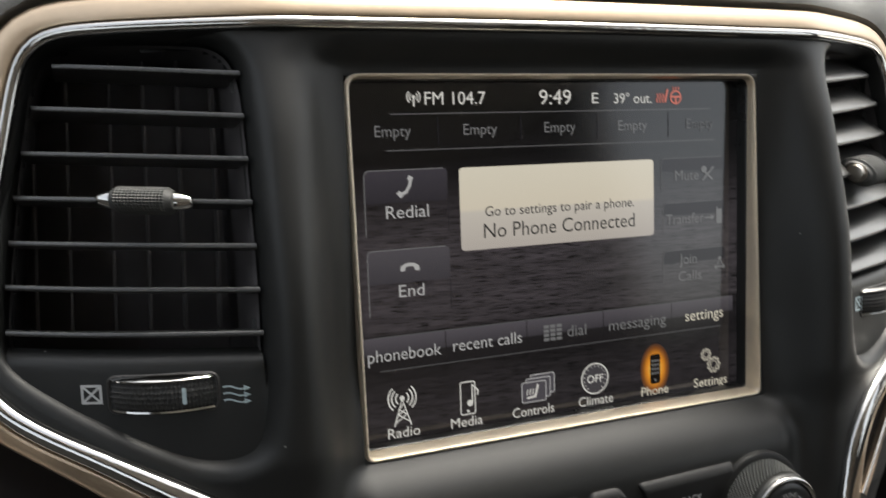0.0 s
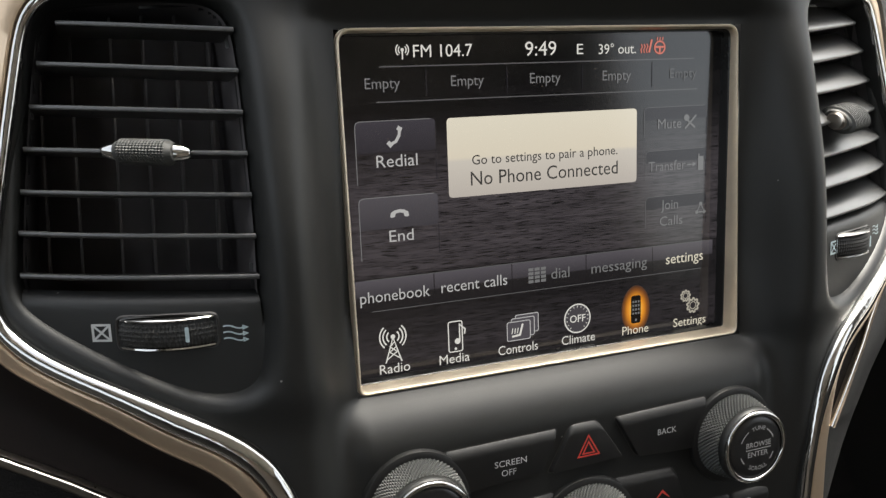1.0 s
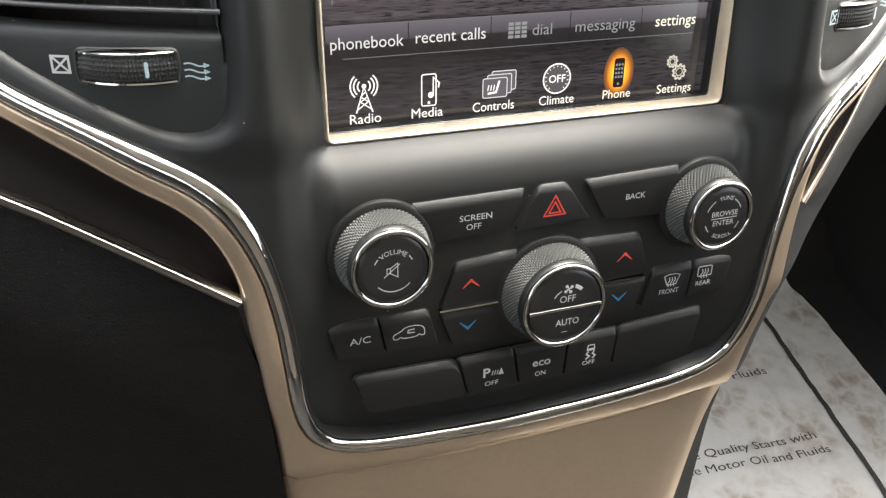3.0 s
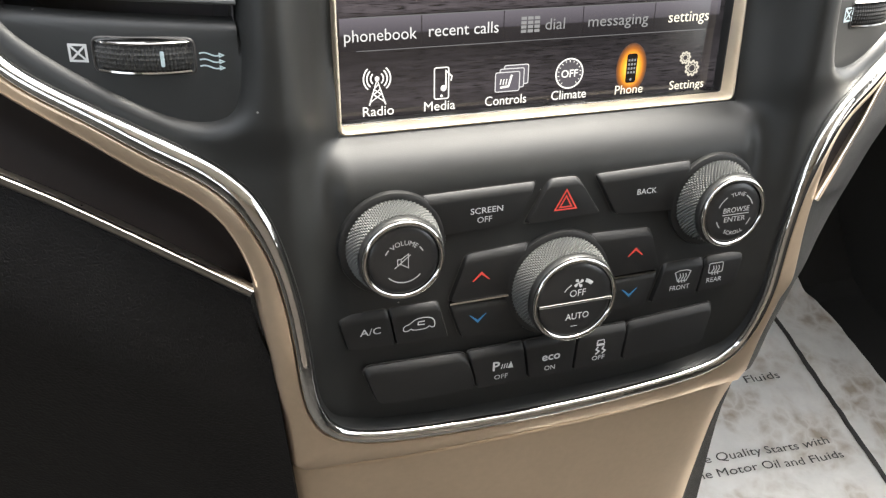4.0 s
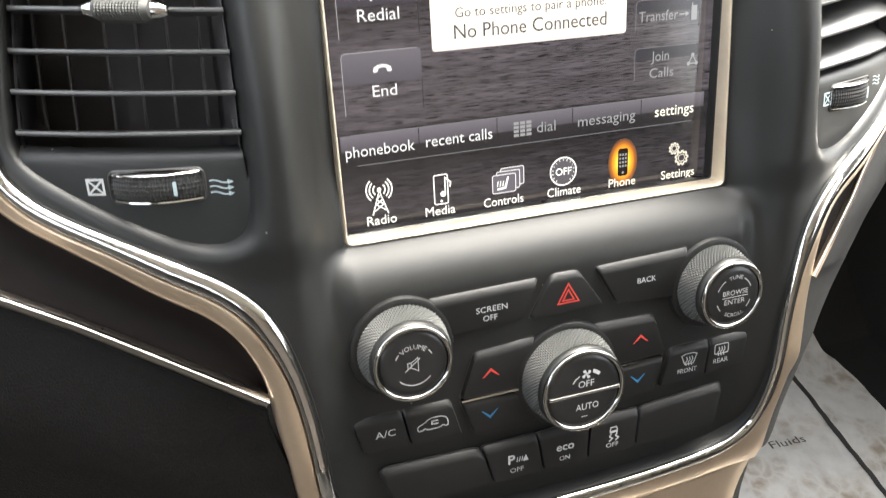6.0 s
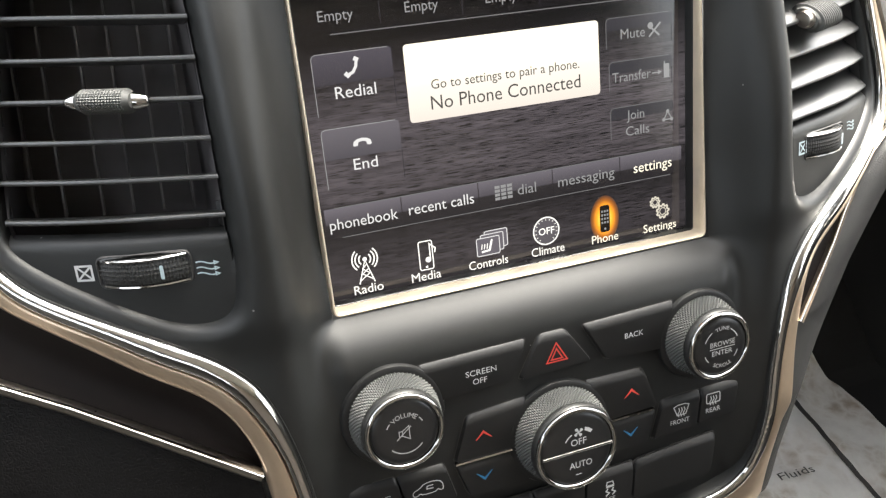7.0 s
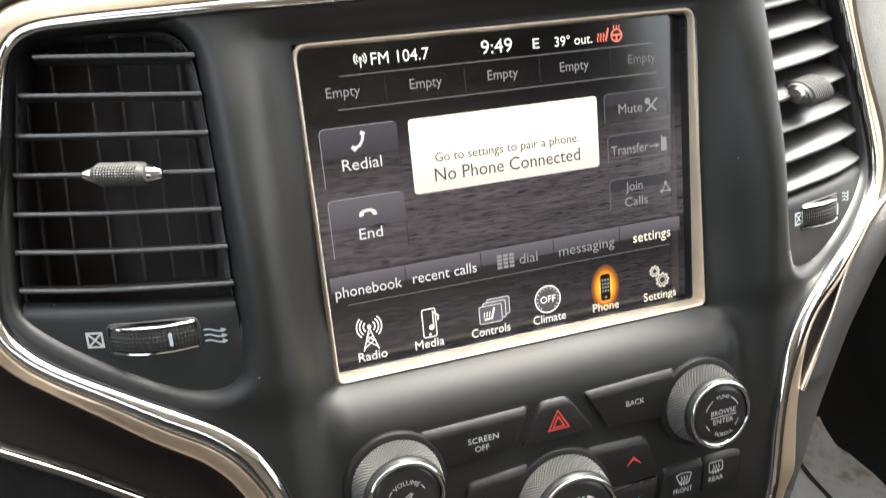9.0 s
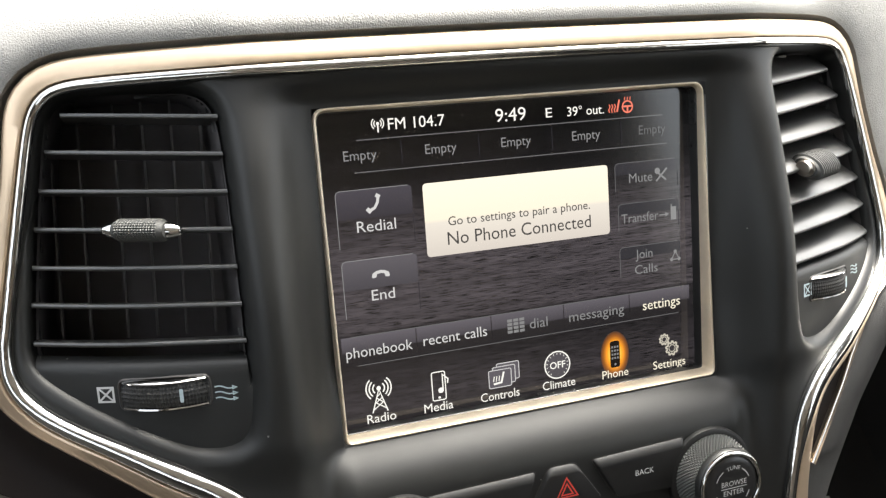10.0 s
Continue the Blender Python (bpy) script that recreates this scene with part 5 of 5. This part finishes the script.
sign(kp, lambda p: (p.fill([(ce[0] - 2.2, ce[1] + 0.4), (ce[0] + 2.2, ce[1] + 0.4), (ce[0] + 1.8, ce[1] + 1.6), (ce[0] - 1.8, ce[1] + 1.6)]), p.line([(ce[0] - 2.0, ce[1] + 1.4), (ce[0] - 1.5, ce[1] + 3.4), (ce[0] + 1.5, ce[1] + 3.4), (ce[0] + 2.0, ce[1] + 1.4)], 0.5), p.line([(ce[0] - 2.4, ce[1] - 4.0), (ce[0] - 0.6, ce[1] - 2.6), (ce[0] - 2.2, ce[1] - 1.4), (ce[0] - 1.2, ce[1])], 0.7), p.line([(ce[0] + 1.0, ce[1] - 4.0), (ce[0] + 2.6, ce[1] - 2.6), (ce[0] + 1.0, ce[1] - 1.4), (ce[0] + 1.8, ce[1])], 0.7)), WHITE, "white printed skidding car")
word("OFF", 21.0 - c[0], 27.6 - c[0], -184.7 - c[1], 2.4, FY, WHITE, kp)
button("blank_button", [(39.6, -168.6), (85.6, -165.6), (81.4, -187.4), (37.4, -188.4)], "long blank black button", 4.0)


# ---- footwell: floor, paper mat, and the plain cabin that closes the place ----
def plain(name, bm, material, label, category, kind="structure"):
    me = mesh_object(name, bm, material, False)
    return tagged(new(name, me), label, category, "", kind)


def floor_fn(u, v):
    # millimetres of the cabin: x across, y ahead; the floor rises into the toe board ahead
    z = 0.75 * max(0, v - 330) - 6 + 3 * noise.noise((u * 0.01, v * 0.01, 0))
    return u, v, z


plain("floor", patch(floor_fn, np.linspace(-800, 820, 60), np.linspace(-1600, 900, 90)), CARPET, "black carpeted cabin floor rising to the toe board", "floor")

mat_m, n, l, b = shader("mat_paper", (0.80, 0.79, 0.76), 0.6)
mp = vary(n, l, b, (0.80, 0.79, 0.76), 0.06, 8, 0.6)
t = n.new("ShaderNodeTexNoise")
t.inputs["Scale"].default_value, t.inputs["Detail"].default_value = 45, 8
l.new(mp.outputs[0], t.inputs["Vector"])
relief(n, l, b, t.outputs["Fac"], 0.35, 0.004)
# sandy brown printed mottling: soft clouds cut by pale veins
cloud, vein = n.new("ShaderNodeTexNoise"), n.new("ShaderNodeTexVoronoi")
cloud.inputs["Scale"].default_value, cloud.inputs["Detail"].default_value, cloud.inputs["Distortion"].default_value = 13, 5, 0.6
vein.feature = "DISTANCE_TO_EDGE"
vein.inputs["Scale"].default_value = 42
wob = n.new("ShaderNodeMixRGB")
wob.blend_type, wob.inputs[0].default_value = "ADD", 0.03
l.new(mp.outputs[0], wob.inputs[1])
l.new(t.outputs["Color"], wob.inputs[2])
l.new(wob.outputs[0], vein.inputs["Vector"])
l.new(mp.outputs[0], cloud.inputs["Vector"])
c1, c2, both = n.new("ShaderNodeMapRange"), n.new("ShaderNodeMapRange"), n.new("ShaderNodeMath")
c1.inputs["From Min"].default_value, c1.inputs["From Max"].default_value, c1.inputs["To Max"].default_value = 0.42, 0.6, 0.9
c2.inputs["From Min"].default_value, c2.inputs["From Max"].default_value, c2.inputs["To Min"].default_value = 0.0, 0.35, 0.25
l.new(cloud.outputs["Fac"], c1.inputs["Value"])
l.new(vein.outputs["Distance"], c2.inputs["Value"])
both.operation = "MULTIPLY"
l.new(c1.outputs["Result"], both.inputs[0])
l.new(c2.outputs["Result"], both.inputs[1])
tint = n.new("ShaderNodeMix")
tint.data_type = "RGBA"
tint.inputs["B"].default_value = (0.40, 0.33, 0.25, 1)
l.new(both.outputs[0], tint.inputs["Factor"])
l.new(b.inputs["Base Color"].links[0].from_socket, tint.inputs["A"])
l.new(tint.outputs["Result"], b.inputs["Base Color"])
mat = thing("paper_floor_mat", (560, 160, 0), "creased white paper floor mat with brown mottling and black lettering", "floor mat", frame_of=Matrix.Identity(4))


def mat_z(x, y):
    return 3 + 5 * noise.noise((x * 0.012, y * 0.012, 3.3)) + 2.0 * noise.noise((x * 0.05, y * 0.05, 1.3)) + 0.75 * max(0, y - 330)


def mat_fn(u, v):
    x0, x1 = 180, 735 - 25 * soft_step((v - 260) / 120)
    x = x0 + (x1 - x0) * u
    return x - 560, v - 160, mat_z(x, v)


part("sheet", patch(mat_fn, np.linspace(0, 1, 90), np.linspace(-260, 365, 100)), mat_m, mat)
PRINTINK = plastic("mat_black_ink", (0.06, 0.058, 0.056), 0.6, 900, 0.1, False)


def mat_word(text, x0, x1, y0, slope, cap):
    co, faces = letters(text)
    co = co * cap
    co[:, 0] *= (x1 - x0) / co[:, 0].max()
    vs = []
    for a, b in co:
        x, y = x0 + a - slope * b, y0 + slope * a + b
        vs.append(((x - 560) * MM, (y - 160) * MM, (mat_z(x, y) + 1.2) * MM))
    me = bpy.data.meshes.new("lettering")
    me.from_pydata(vs, [], faces)
    me.materials.append(PRINTINK)
    ob = new("lettering", me)
    ob.parent = mat
    ob["label"] = f'black lettering "{text}"'


mat_word("The Quality Starts with", 392, 593, 104.5, -0.067, 11)
mat_word("Genuine Motor Oil and Fluids", 345, 599, 89, -0.08, 11)
mat_word("Fluids", 535, 588, 198, -0.05, 12)


def border(u, v):
    y = -260 + 600 * u
    x = 630 + 0.062 * (y - 53) + 3 * math.sin(y * 0.02) + 4.0 * v
    return x - 560, y - 160, mat_z(x, y) + 1.4


part("border_line", patch(border, np.linspace(0, 1, 90), (-1, 0, 1)), PRINTINK, mat, "black printed border line")

def wall_panel(name, x0, x1, y0, y1, z0, z1, mat_, label, category):
    bm = bmesh.new()
    box(bm, x0, x1, y0, y1, z0, z1)
    return plain(name, bm, mat_, label, category)


# unseen sides: left dark for the bronze's reflections, right low to light the mat
wall_panel("wall_left", -840, -800, -1640, 900, -20, 860, CARPET, "plain dark unseen door side, set to shape window light", "wall")
wall_panel("wall_right", 820, 860, -420, 900, -20, 600, CARPET, "plain dark unseen door side, set to shape window light", "wall")
# unseen pair, sized for what the touchscreen mirrors and the light from the right
wall_panel("wall_right_rear", 820, 860, -1640, -424, -20, 780, TRIMGREY, "plain dark unseen rear side, its height set for reflected light", "wall")
wall_panel("blocker_right_rear", 812, 858, -1640, -1150, 784, 1330, TRIMGREY, "plain unseen upright that bounds the screen's reflection", "pillar")
# added, unseen: shuts off left window light so the chrome and knee stay dark
wall_panel("blocker_left_rear", -840, -800, -1640, -300, 1150, 1326, TRIMGREY, "plain dark unseen panel that blocks left window light", "wall")
# unseen; its pale tan fills the pillars and lower panel with bounced light
wall_panel("wall_rear", -800, 820, -1680, -1640, -20, 1330, REARBOUNCE, "plain unseen rear wall, tan to bounce light onto the stack", "wall")
wall_panel("wall_front", -800, 820, 860, 900, 60, 880, CARPET, "black firewall under the windscreen", "wall")
wall_panel("pillar_right", 810, 860, -420, -320, 604, 1330, TRIMGREY, "plain door pillar", "pillar")
wall_panel("ceiling", -840, 860, -1680, -300, 1330, 1360, LINER, "pale cloth headliner behind the windscreen", "ceiling")
# the ground outside, whose bounced light reaches the headliner
bm = patch(lambda u, v: (u, v, -350 + 8 * noise.noise((u * 0.0004, v * 0.0004, 1.0))), np.linspace(-60000, 60000, 25), np.linspace(-60000, 60000, 25))
plain("ground", bm, CONCRETE, "pale concrete ground outside the car", "ground")
# dark underside of the dash and the glove box over the passenger footwell
bm = patch(lambda u, v: (u, 75 + 780 * v, 660 - 190 * math.sin(min(1, v * 2.6) * math.pi / 2)), np.linspace(165, 815, 14), np.linspace(0, 1, 12))
plain("dash_underside", bm, CARPET, "black underside of the passenger dash", "dash panel")
